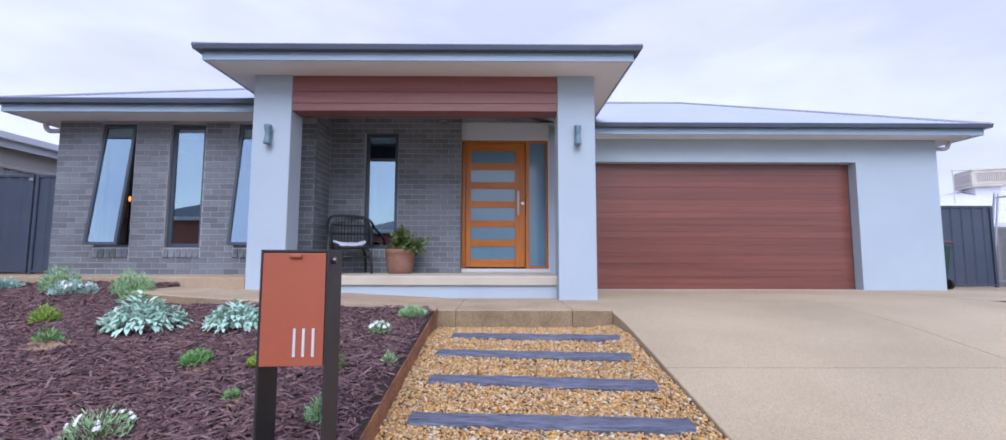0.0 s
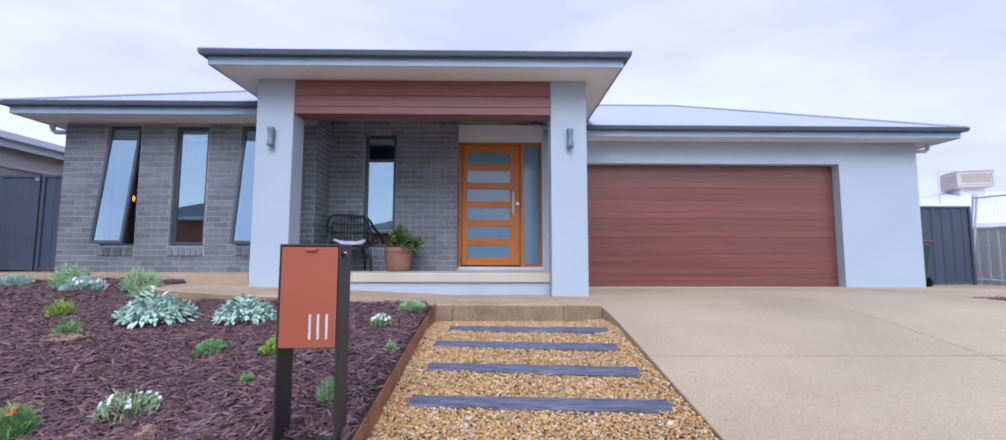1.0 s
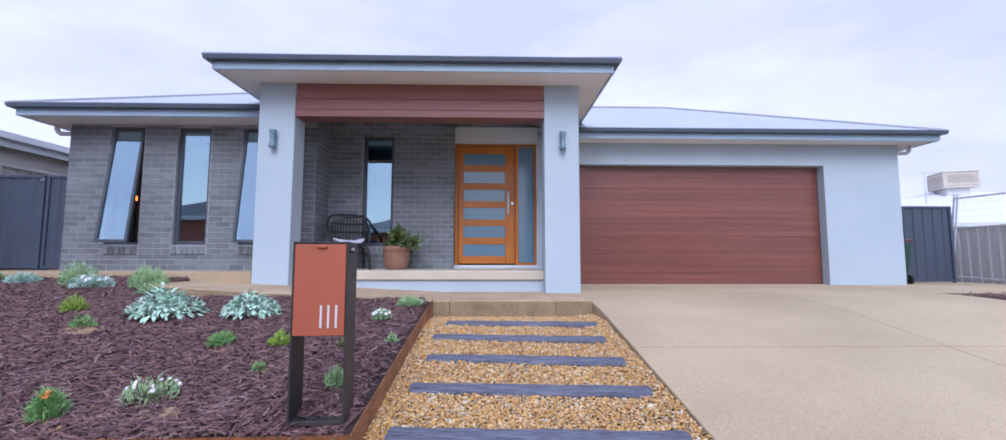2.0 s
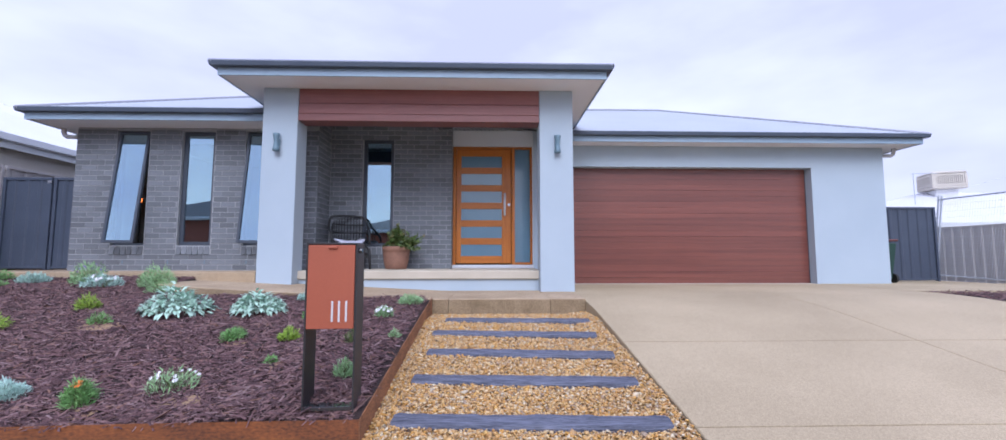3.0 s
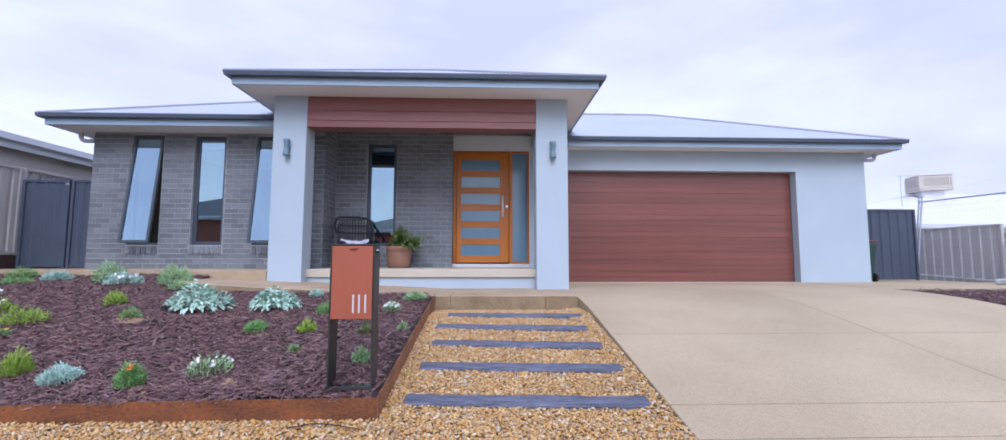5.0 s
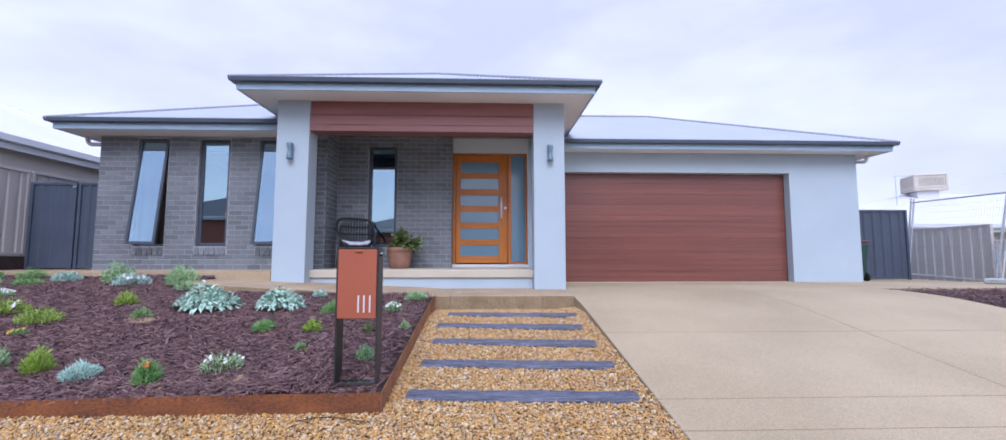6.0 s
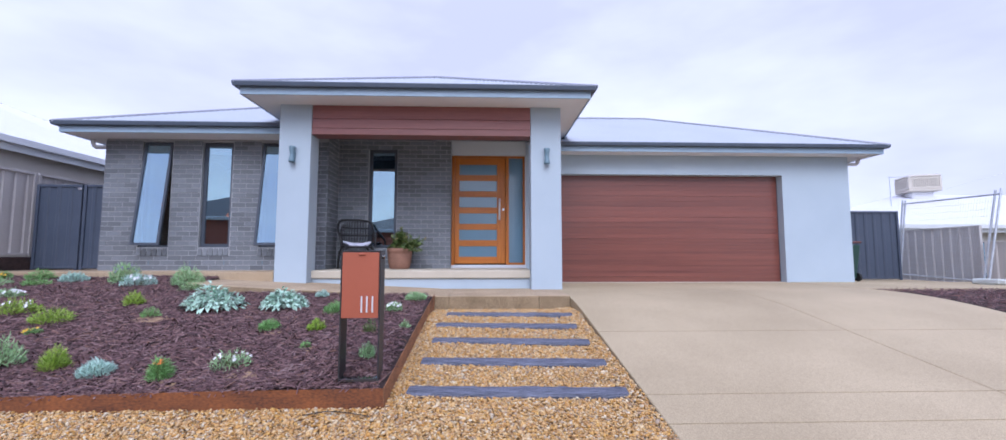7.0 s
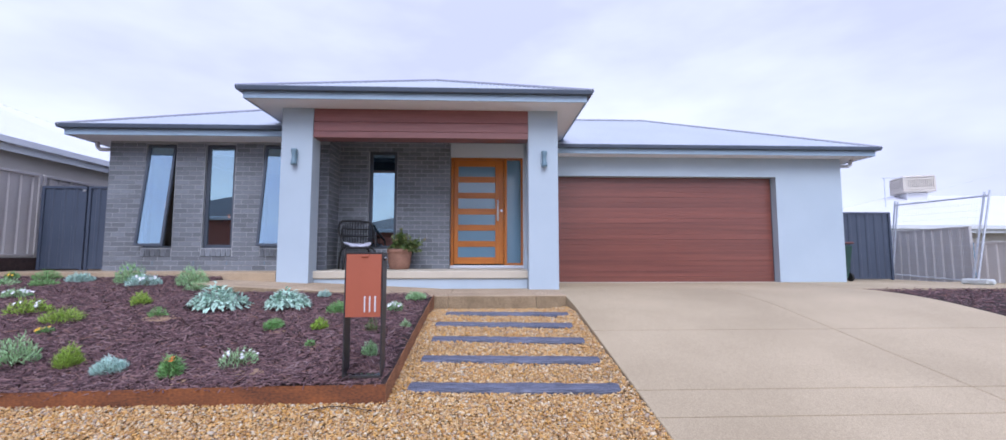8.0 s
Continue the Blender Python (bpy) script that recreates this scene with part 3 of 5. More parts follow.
bm = boxes((-6.55, -3.03, 7.13, 7.945, 0.1, 0.26), (-6.5, 0.9, 7.95, 14.85, 0.1, 0.26), (0.9, 7.5, 8.35, 14.85, -0.2, -0.01))
tagged(part("floor", bm, M_PORCHSLAB), "plain concrete floor inside the house", "floor", "", "structure")
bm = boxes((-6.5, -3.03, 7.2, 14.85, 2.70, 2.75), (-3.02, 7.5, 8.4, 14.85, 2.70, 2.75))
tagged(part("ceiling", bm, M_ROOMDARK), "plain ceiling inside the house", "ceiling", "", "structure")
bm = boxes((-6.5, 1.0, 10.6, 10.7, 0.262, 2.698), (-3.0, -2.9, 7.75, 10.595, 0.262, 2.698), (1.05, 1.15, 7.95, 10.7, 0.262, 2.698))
tagged(part("wall_inner", bm, M_ROOMDARK), "inner walls of the rooms, coloured dark for indoor shade", "wall", "", "structure")

# columns and porch
for x0, x1, z0 in ((-3.31, -2.80, 0.02), (0.79, 1.292, -0.08)):
    bm = boxes((x0, x1, 5.953, 6.31, z0, 3.0), bevel=0.006)
    tagged(part("column", bm, M_RENDER), "pale blue-grey rendered square porch column", "column", "porch columns", "structure")
bm = boxes((-2.83, 0.86, 6.15, 7.48, 0.138, 0.268), bevel=0.012)
box(bm, -0.64, 0.86, 7.484, 7.70, 0.138, 0.268)
tagged(part("porch_slab", bm, M_PORCHSLAB), "cream concrete porch floor slab with a nosing", "porch", "", "structure")
bm = boxes((-2.798, 0.788, 6.19, 6.4, -0.1, 0.136), (0.72, 1.05, 6.312, 7.69, -0.1, 0.136))
tagged(part("porch_riser", bm, M_RENDER), "pale rendered riser below the porch slab", "step", "", "structure")
beam = empty("porch_beam", (0, 0, 0), "red-brown timber-clad beam between the porch columns", "beam", kind="structure")
for z0, z1, y in ((2.487, 2.592, 5.957), (2.597, 2.752, 5.963), (2.757, 3.0, 5.969)):
    bm = boxes((-2.797, 0.787, y, y + 0.03, z0, z1), bevel=0.004)
    part("cladding_board", bm, M_CEDAR, beam)
bm = boxes((-2.797, 0.787, 6.002, 6.24, 2.489, 3.0))
part("beam_core", bm, M_CEDAR, beam)
# Charcoal on the porch side stands in for the shade behind the beam.
bm = boxes((-2.797, 0.787, 6.244, 6.26, 2.489, 3.0))
part("inner_lining", bm, M_GATE, beam, "inner lining, coloured dark for its shaded side")
bm = boxes((-3.0, 1.0, 6.27, 7.9, 2.972, 2.976))
tagged(part("porch_ceiling", bm, M_SOFFIT), "pale flat porch ceiling", "ceiling", "", "structure")
bm = bmesh.new()
lathe(bm, [(0.045, 0), (0.05, 0.006), (0.05, 0.012)], 16)
ob = part("downlight", bm, M_STEEL)
ob.location = (-2.25, 6.95, 2.96)
tagged(ob, "small round downlight in the porch ceiling", "light")


# ---- roofs ----
def slope_mesh(bm, eave0, eave1, inward, length, cut0, cut1, z0, pitch, wave=0.076, amp=0.009):
    """A corrugated roof slope over an eave line; its length shrinks by 1:1 from each cut end (hips)."""
    a, b, inn = Vector((*eave0, z0)), Vector((*eave1, z0)), Vector((*inward, 0))
    L = (b - a).length
    d = (b - a) / L
    n = max(int(L / wave * 4), 4)
    rows = []
    for k in range(n + 1):
        s = L * k / n
        top = min(length, s if cut0 else length, (L - s) if cut1 else length)
        w = amp * math.sin(2 * math.pi * s / wave)
        p = a + d * s
        q = p + inn * top
        rows.append((bm.verts.new(p + Vector((0, 0, w))), bm.verts.new(q + Vector((0, 0, w + top * pitch)))))
    for u, v in zip(rows, rows[1:]):
        bm.faces.new((u[0], v[0], v[1], u[1]))


def hip_roof(name, x0, x1, y0, y1, z0, pitch, material, label, cap, parent=None):
    half = min(x1 - x0, y1 - y0) / 2
    r = empty(name, (0, 0, 0), label, "roof", kind="structure") if parent is None else parent
    for tag, e0, e1, inn, span in (("front_slope", (x0, y0), (x1, y0), (0, 1), half), ("left_slope", (x0, y1), (x0, y0), (1, 0), half),
                                   ("right_slope", (x1, y0), (x1, y1), (-1, 0), half), ("back_slope", (x1, y1), (x0, y1), (0, -1), half)):
        bm = bmesh.new()
        slope_mesh(bm, e0, e1, inn, span, True, True, z0, pitch)
        part(tag, bm, material, r, smooth=True)
    zt = z0 + half * pitch
    if x1 - x0 > y1 - y0:
        ra, rb = (x0 + half, (y0 + y1) / 2), (x1 - half, (y0 + y1) / 2)
        hips = [((x0, y0), ra), ((x0, y1), ra), ((x1, y0), rb), ((x1, y1), rb)]
    else:
        ra, rb = ((x0 + x1) / 2, y0 + half), ((x0 + x1) / 2, y1 - half)
        hips = [((x0, y0), ra), ((x1, y0), ra), ((x0, y1), rb), ((x1, y1), rb)]
    for c, t in hips:
        bm = bmesh.new()
        tube(bm, [(*c, z0 + 0.004), (*t, zt + 0.004)], 0.035, 8)
        part("hip_cap", bm, cap, r)
    bm = bmesh.new()
    tube(bm, [(*ra, zt + 0.004), (*rb, zt + 0.004)], 0.04, 8)
    part("ridge_cap", bm, cap, r)
    return r


PITCH = 0.445


def eaves(tag, x0, x1, y0, y1, z_top, wall_x0, wall_x1, wall_y, left=True, right=True):
    """Gutter, fascia and soffit round the front and both sides of a roof whose gutter's outer line is x0, x1, y0."""
    path = ([(x0, y1), (x0, y0)] if left else [(x0, y0)]) + ([(x1, y0), (x1, y1)] if right else [(x1, y0)])
    outs = ([(-1, 0), (-1, -1)] if left else [(0, -1)]) + ([(1, -1), (1, 0)] if right else [(0, -1)])
    g = [(0, z_top), (0.004, z_top - 0.012), (-0.008, z_top - 0.066), (-0.014, z_top - 0.072), (-0.084, z_top - 0.072), (-0.084, z_top - 0.02), (-0.078, z_top - 0.02), (-0.078, z_top - 0.064), (-0.018, z_top - 0.064), (-0.008, z_top)]
    bm = sweep(bmesh.new(), g, path, outs)
    tagged(part("gutter_" + tag, bm, M_GUTTER), "dark slate steel roof gutter", "gutter", "", "structure")
    f = [(-0.085, z_top - 0.03), (-0.085, z_top - 0.178), (-0.105, z_top - 0.178), (-0.105, z_top - 0.03)]
    bm = sweep(bmesh.new(), f, path, outs)
    tagged(part("fascia_" + tag, bm, M_FASCIA), "blue-grey fascia board below the gutter", "fascia", "", "structure")
    zs = z_top - 0.168
    s0 = 0.106
    bm = boxes((x0 + s0 * left, x1 - s0 * right, y0 + s0, wall_y, zs, zs + 0.012))
    if left:
        box(bm, x0 + s0, wall_x0, wall_y + 0.001, y1, zs, zs + 0.012)
    if right:
        box(bm, wall_x1, x1 - s0, wall_y + 0.001, y1, zs, zs + 0.012)
    tagged(part("soffit_" + tag, bm, M_SOFFIT), "pale grey-pink eave soffit lining", "soffit", "", "structure")


hip_roof("roof_left", -7.26, 1.0, 6.33, 15.6, 2.765, 0.443, M_ROOF, "pale grey corrugated steel hip roof over the left wing", M_CAP)
hip_roof("roof_right", -1.0, 8.31, 7.41, 14.85, 2.77, PITCH, M_ROOF, "pale grey corrugated steel hip roof over the garage", M_CAP)
hip_roof("roof_porch", -3.78, 1.77, 5.39, 12.2, 3.125, PITCH, M_ROOF, "pale grey corrugated steel hip roof over the porch", M_CAP)
eaves("left", -7.28, -3.12, 6.32, 15.6, 2.79, -6.8, -3.12, 6.89, True, False)
eaves("right", 0.95, 8.33, 7.40, 14.9, 2.79, 0.95, 7.772, 7.858, False, True)
eaves("porch", -3.79, 1.775, 5.375, 8.6, 3.146, -3.0, 1.0, 7.9)
for x, y, d in ((-7.09, 6.96, 1), (8.07, 7.93, -1)):
    bm = bmesh.new()
    tube(bm, [(x, y, 2.63), (x, y, 2.56), (x + 0.02 * d, y, 2.51), (x + 0.06 * d, y, 2.48), (x + 0.29 * d, y, 2.475)], 0.036, 10)
    tagged(part("downpipe", bm, M_WHITEPVC, smooth=True), "pale bent downpipe under the eave", "downpipe", "downpipes")


# ---- windows ----
def frame_bm(w, h, t, d0, d1, bevel=0.003):
    """A rectangular frame lying in local x, z from the lower left corner."""
    return boxes((0, t, d0, d1, 0, h), (w - t, w, d0, d1, 0, h), (t + 0.0005, w - t - 0.0005, d0, d1, 0, t), (t + 0.0005, w - t - 0.0005, d0, d1, h - t, h), bevel=bevel)


def window(name, x0, x1, y, z0, z1, tilt, label):
    """An awning window: fixed frame set back in the wall; a sash hinged at the head that stands open by tilt degrees."""
    w, h = x1 - x0, z1 - z0
    e = empty(name, (x0, y, z0), label, "window", "front windows", "structure")
    part("window_frame", frame_bm(w, h, 0.040, 0.045, 0.14), M_DARKFRAME, e)
    hinge = new("sash", None)
    hinge.parent = e
    hinge.matrix_basis = pose(0.02, 0.068 if not tilt else 0.030, h - 0.02, -tilt, 0, 0)
    sw, sh = w - 0.04, h - 0.04
    bm = frame_bm(sw, sh, 0.044, -0.024, 0.022)
    bmesh.ops.translate(bm, verts=bm.verts, vec=(0, 0, -sh))
    part("sash_frame", bm, M_DARKFRAME, hinge)
    bm = boxes((0.042, sw - 0.042, -0.004, 0.002, -sh + 0.042, -0.042))
    pane = part("pane", bm, M_GLASS, hinge)
    pane.visible_shadow = False
    bm = boxes((0.042, w - 0.042, 0.105, 0.109, h - 0.20, h - 0.042))
    part("blind", bm, M_BLIND, e, "raised pale roller blind")
    return e


window("window_1", *WINS[0], 6.905, WIN_Z0, WIN_Z1, 7.0, "tall charcoal-framed awning window standing open at its foot")
window("window_2", *WINS[1], 6.905, WIN_Z0, WIN_Z1, 0.0, "tall charcoal-framed window shut, reflecting the street")
window("window_3", *WINS[2], 6.905, WIN_Z0, WIN_Z1, 7.0, "tall charcoal-framed awning window half hidden by the column")
window("window_4", PW[0], PW[1], 7.495, PW[2], PW[3], 0.0, "narrow charcoal-framed porch window beside the chair")

# ---- front door ----
door = empty("door_1", (0, 0, 0), "orange timber front door with six frosted panes and a sidelight", "door", kind="structure")
DY = 7.735
part("door_frame", boxes((-0.64, -0.585, DY, DY + 0.12, 0.335, 2.55), (0.457, 0.515, DY, DY + 0.12, 0.335, 2.55), (0.805, 0.842, DY, DY + 0.12, 0.335, 2.55), bevel=0.004), M_DOORWOOD, door)
part("door_head", boxes((-0.584, 0.456, DY, DY + 0.12, 2.515, 2.55), (0.516, 0.804, DY, DY + 0.12, 2.515, 2.55), (0.516, 0.804, DY, DY + 0.12, 0.335, 0.375), bevel=0.003), M_DOORRAIL, door)
part("threshold", boxes((-0.645, 0.845, 7.68, 7.89, 0.27, 0.333), bevel=0.006), M_WHITEPVC, door, "pale door threshold")
leaf = part("door_leaf", boxes((-0.578, -0.49, DY + 0.03, DY + 0.072, 0.36, 2.51), (0.275, 0.45, DY + 0.03, DY + 0.072, 0.36, 2.51), bevel=0.004), M_DOORWOOD, door, "orange timber door leaf")
tops = [2.375 - 0.3335 * k for k in range(6)]
edges = [2.51] + [v for t in tops for v in (t, t - 0.213)] + [0.36]
for k in range(7):
    part("door_rail", boxes((-0.489, 0.274, DY + 0.032, DY + 0.070, edges[2 * k + 1], edges[2 * k]), bevel=0.003), M_DOORRAIL, leaf)
for t in tops:
    part("pane", boxes((-0.489, 0.274, DY + 0.046, DY + 0.056, t - 0.2128, t - 0.0002)), M_FROST, leaf)
part("sidelight_pane", boxes((0.516, 0.804, DY + 0.05, DY + 0.058, 0.376, 2.514)), M_FROST, door, "tall frosted sidelight pane")
bm = tube(bmesh.new(), [(0.325, DY - 0.03, 1.24), (0.325, DY - 0.03, 1.67)], 0.021, 12)
tube(bm, [(0.325, DY - 0.03, 1.30), (0.325, DY + 0.029, 1.30)], 0.009, 8)
tube(bm, [(0.325, DY - 0.03, 1.61), (0.325, DY + 0.029, 1.61)], 0.009, 8)
part("pull_handle", bm, M_DIGIT, leaf, "long brushed steel pull handle", smooth=True)
part("lock", tube(bmesh.new(), [(0.405, DY + 0.012, 1.455), (0.405, DY + 0.029, 1.455)], 0.026, 14), M_STEEL, leaf, "round steel lock")

# ---- garage door ----
gd = empty("garage_door", (0, 0, 0), "red-brown timber-look sectional garage door, shut", "garage door", kind="structure")
for k in range(20):
    z0, z1 = -0.03 + 0.1135 * k, -0.03 + 0.1135 * (k + 1) - (0.002 if k % 4 == 3 else 0.0006)
    off = 0.0004 * ((k * 7) % 3)
    part("door_plank", boxes((1.463, 6.303, 8.045 + off, 8.085, z0 + 0.0006, z1), bevel=0.0008), M_GARAGE, gd)
part("door_backing", boxes((1.463, 6.315, 8.087, 8.12, -0.03, 2.25)), M_BLACK, gd, "dark backing behind the planks")
part("bottom_seal", boxes((1.463, 6.303, 8.055, 8.085, -0.05, -0.031)), M_RUBBER, gd, "black rubber bottom seal")
# Added dark strip, no real trim: draws the thin line between door and reveal.
part("jamb_line", boxes((6.304, 6.317, 8.04, 8.086, -0.05, 2.214), bevel=0.002), M_DARKFRAME, gd, "thin dark line where the door meets the reveal")
tagged(part("garage_sill", boxes((1.462, 6.316, 7.858, 8.34, -0.2, -0.030), bevel=0.004), M_PORCHSLAB), "pale concrete garage sill", "sill", "", "structure")

# ---- wall lamps ----
def wall_lamp():
    e = empty("wall_lamp", (-3.07, 5.951, 2.14), "grey metal up-and-down wall lamp with a narrow waist", "wall lamp", "wall lamps")
    bm = bmesh.new()
    lathe(bm, [(0.044, -0.13), (0.050, -0.128), (0.048, -0.10), (0.034, -0.025), (0.031, 0.0), (0.034, 0.025), (0.048, 0.10), (0.050, 0.128), (0.044, 0.13)], 20)
    bmesh.ops.translate(bm, verts=bm.verts, vec=(0, -0.062, 0))
    part("lamp_body", bm, M_LAMP, e, smooth=True)
    part("wall_plate", boxes((-0.035, 0.035, -0.045, 0.0, -0.05, 0.05), bevel=0.004), M_LAMP, e)
    return e


lamp = wall_lamp()
copy_thing(lamp, pose(1.05, 5.951, 2.14))

# ---- letterbox ----
lb = empty("letterbox", (-0.986, 1.897, -0.405), "charcoal steel letterbox with a rust-coloured door, standing in the mulch", "letterbox", turn=4)
W, D, H = 0.280, 0.200, 0.939
part("side_panel", boxes((0, 0.010, 0, D, 0, H), bevel=0.002), M_BLACK, lb)
part("side_panel", boxes((W - 0.010, W, 0, D, 0, H), bevel=0.002), M_BLACK, lb)
part("top_panel", boxes((0.0105, W - 0.0105, 0, D, H - 0.010, H), bevel=0.002), M_BLACK, lb)
part("base_plate", boxes((0.0105, W - 0.0105, 0.0, D, 0.012, 0.034), bevel=0.002), M_WETSTEEL, lb, "wet dark base plate")
part("box_floor", boxes((0.0105, W - 0.0105, 0.012, D, 0.462, 0.470)), M_BLACK, lb)
part("box_back", boxes((0.0105, W - 0.0105, D - 0.008, D, 0.471, H - 0.0105)), M_BLACK, lb)
lbd = part("letterbox_door", boxes((0.012, W - 0.012, -0.004, 0.008, 0.458, H - 0.014), bevel=0.0015), M_RUSTPANEL, lb, "terracotta-coloured letterbox door")
part("pull_tab", boxes((0.122, 0.172, -0.018, -0.004, H - 0.034, H - 0.02), bevel=0.003), M_RUSTPANEL, lbd, "small folded pull tab")
bm = tube(bmesh.new(), [(W, 0.040, H - 0.045), (W + 0.020, 0.040, H - 0.045)], 0.015, 14)
part("side_lock", bm, M_WETSTEEL, lb, "small round dark lock")
# numerals as plain bars
for x in (0.146, 0.183, 0.222):
    part("numeral_bar", boxes((x, x + 0.011, -0.009, -0.0045, 0.496, 0.612), bevel=0.001), M_DIGIT, lbd, "pale metal bar")

# ---- porch chair ----
ch = empty("rattan_chair", (-2.33, 7.10, 0.268), "black woven cane armchair with a pale cushion on the porch", "chair", turn=26)


def arc(cx, cy, r, a0, a1, z, n=14, zfun=None, ry=None):
    out = []
    for k in range(n + 1):
        a = radians(a0 + (a1 - a0) * k / n)
        out.append((cx + r * math.cos(a), cy + (ry or r) * math.sin(a), z if zfun is None else zfun(k / n)))
    return out


hoop = [(-0.30, -0.12, 0.42), (-0.31, -0.06, 0.58), (-0.33, 0.08, 0.67), (-0.325, 0.20, 0.76), (-0.305, 0.26, 0.86), (-0.25, 0.29, 0.915), (-0.13, 0.305, 0.928), (0, 0.308, 0.93),
        (0.13, 0.305, 0.928), (0.25, 0.29, 0.915), (0.305, 0.26, 0.86), (0.325, 0.20, 0.76), (0.33, 0.08, 0.67), (0.31, -0.06, 0.58), (0.30, -0.12, 0.42)]
part("back_hoop", tube(bmesh.new(), hoop, 0.021, 8), M_RATTAN, ch, smooth=True)
part("seat_ring", tube(bmesh.new(), arc(0, 0.02, 0.29, 0, 360, 0.405, 26), 0.017, 8), M_RATTAN, ch, smooth=True)
bm = lathe(bmesh.new(), [(0.27, 0.392), (0.285, 0.40), (0.27, 0.408)], 26)
bmesh.ops.translate(bm, verts=bm.verts, vec=(0, 0.02, 0))
part("seat", bm, M_RATTAN, ch)
for k in range(17):
    a = radians(10 + 160 * k / 16)
    x, y = 0.285 * math.cos(a), 0.02 + 0.285 * math.sin(a)
    top = 0.66 + 0.25 * max(math.sin(a), 0) ** 0.8
    part("back_cane", tube(bmesh.new(), [(x, y, 0.41), (x * 1.06, y * 1.03, 0.6), (x * 1.04, y * 1.02, top)], 0.007, 5), M_RATTAN, ch)
for z, s in ((0.63, 1.06), (0.50, 1.0), (0.77, 1.06)):
    a0 = 0 if z < 0.7 else 30
    part("cross_cane", tube(bmesh.new(), arc(0, 0.02, 0.288 * s, a0, 180 - a0, z, 14), 0.014, 6), M_RATTAN, ch)
for sx in (-1, 1):
    for sy in (-1, 1):
        pts = [(sx * 0.22, 0.02 + sy * 0.2, 0.40), (sx * 0.27, 0.02 + sy * 0.24, 0.33), (sx * 0.285, 0.02 + sy * 0.25, 0.2), (sx * 0.295, 0.02 + sy * 0.26, 0.0)]
        part("leg", tube(bmesh.new(), pts, 0.02, 8), M_RATTAN, ch, smooth=True)
part("leg_ring", tube(bmesh.new(), arc(0, 0.02, 0.33, 0, 360, 0.26, 24), 0.011, 6), M_RATTAN, ch)
bm = bmesh.new()
bmesh.ops.create_uvsphere(bm, u_segments=28, v_segments=14, radius=1)
for v in bm.verts:
    c = v.co
    r = math.hypot(c.x, c.y)
    wob = 0.026 * noise.noise((c.x * 3.4, c.y * 3.4, 5))
    v.co = Vector((c.x * 0.25, c.y * 0.24 + 0.0, 0.0 + math.copysign(abs(c.z) ** 0.55, c.z) * 0.032 + 0.06 * abs(c.x) ** 3 + wob))
cu = part("seat_cushion", bm, M_CUSHION, None, smooth=True)
cu.matrix_basis = pose(-2.33, 7.07, 0.268 + 0.445, 4, 0, 26)
tagged(cu, "pale lilac crumpled cushion on the cane chair", "cushion")

# ---- potted jade plant ----
pot = empty("plant_pot", (-1.555, 7.15, 0.268), "worn terracotta pot with a rim on the porch", "plant pot")
bm = lathe(bmesh.new(), [(0.17, 0), (0.18, 0.01), (0.207, 0.12), (0.222, 0.25), (0.224, 0.31), (0.232, 0.315), (0.233, 0.375), (0.225, 0.383), (0.207, 0.38), (0.20, 0.33), (0.01, 0.33)], 32)
part("pot_body", bm, M_TERRA, pot, smooth=True)
part("soil", lathe(bmesh.new(), [(0.05, 0.331), (0.19, 0.333), (0.1, 0.35), (0.02, 0.352)], 20), M_DIRT, pot)

OVAL = (np.array([(0, 0, 0), (0.28, 0.3, 0.04), (0.30, 0.65, 0.03), (0, 1, -0.04), (-0.30, 0.65, 0.03), (-0.28, 0.3, 0.04), (0, 0.5, -0.03)]),
        np.array([(0, 1, 6), (1, 2, 6), (2, 3, 6), (3, 4, 6), (4, 5, 6), (5, 0, 6)]))
NARROW = (np.array([(-0.07, 0, 0), (0.07, 0, 0), (0.11, 0.4, 0.03), (-0.11, 0.4, 0.03), (0.07, 0.75, 0.0), (-0.07, 0.75, 0.0), (0, 1, -0.08)]),
          np.array([(0, 1, 2), (0, 2, 3), (3, 2, 4), (3, 4, 5), (5, 4, 6)]))
LANCE = (np.array([(-0.03, 0, 0), (0.03, 0, 0), (0.12, 0.28, 0.01), (-0.12, 0.28, 0.01), (0.14, 0.6, 0.0), (-0.14, 0.6, 0.0), (0, 1, -0.14), (0, 0.3, -0.012), (0, 0.62, -0.018)]),
         np.array([(0, 1, 7), (1, 2, 7), (0, 7, 3), (7, 2, 4), (7, 4, 8), (3, 7, 8), (3, 8, 5), (8, 4, 6), (5, 8, 6)]))


def aim(dirs, rng, roll=0.5):
    """Rotations whose local y runs along dirs, with z mostly up."""
    d = dirs / np.linalg.norm(dirs, axis=1, keepdims=True)
    up = np.tile((0, 0, 1.0), (len(d), 1)) + rng.normal(0, roll, (len(d), 3))
    x = np.cross(d, up)
    x /= np.linalg.norm(x, axis=1, keepdims=True)
    return np.stack([x, d, np.cross(x, d)], 2)


rng = np.random.default_rng(4)


def leafy(parent, name, material, shape, where, dirs, length, width, seed, label=""):
    r = np.random.default_rng(seed)
    n = len(where)
    ln = length * r.uniform(0.65, 1.25, n)
    size = np.stack([width * ln / length, ln, ln], 1)
    me = scatter_mesh(name, [shape], where, size, aim(dirs, r), r)
    me.materials.append(material)
    ob = new(name, me)
    ob.parent = parent
    return tagged(ob, label, kind="stuff")


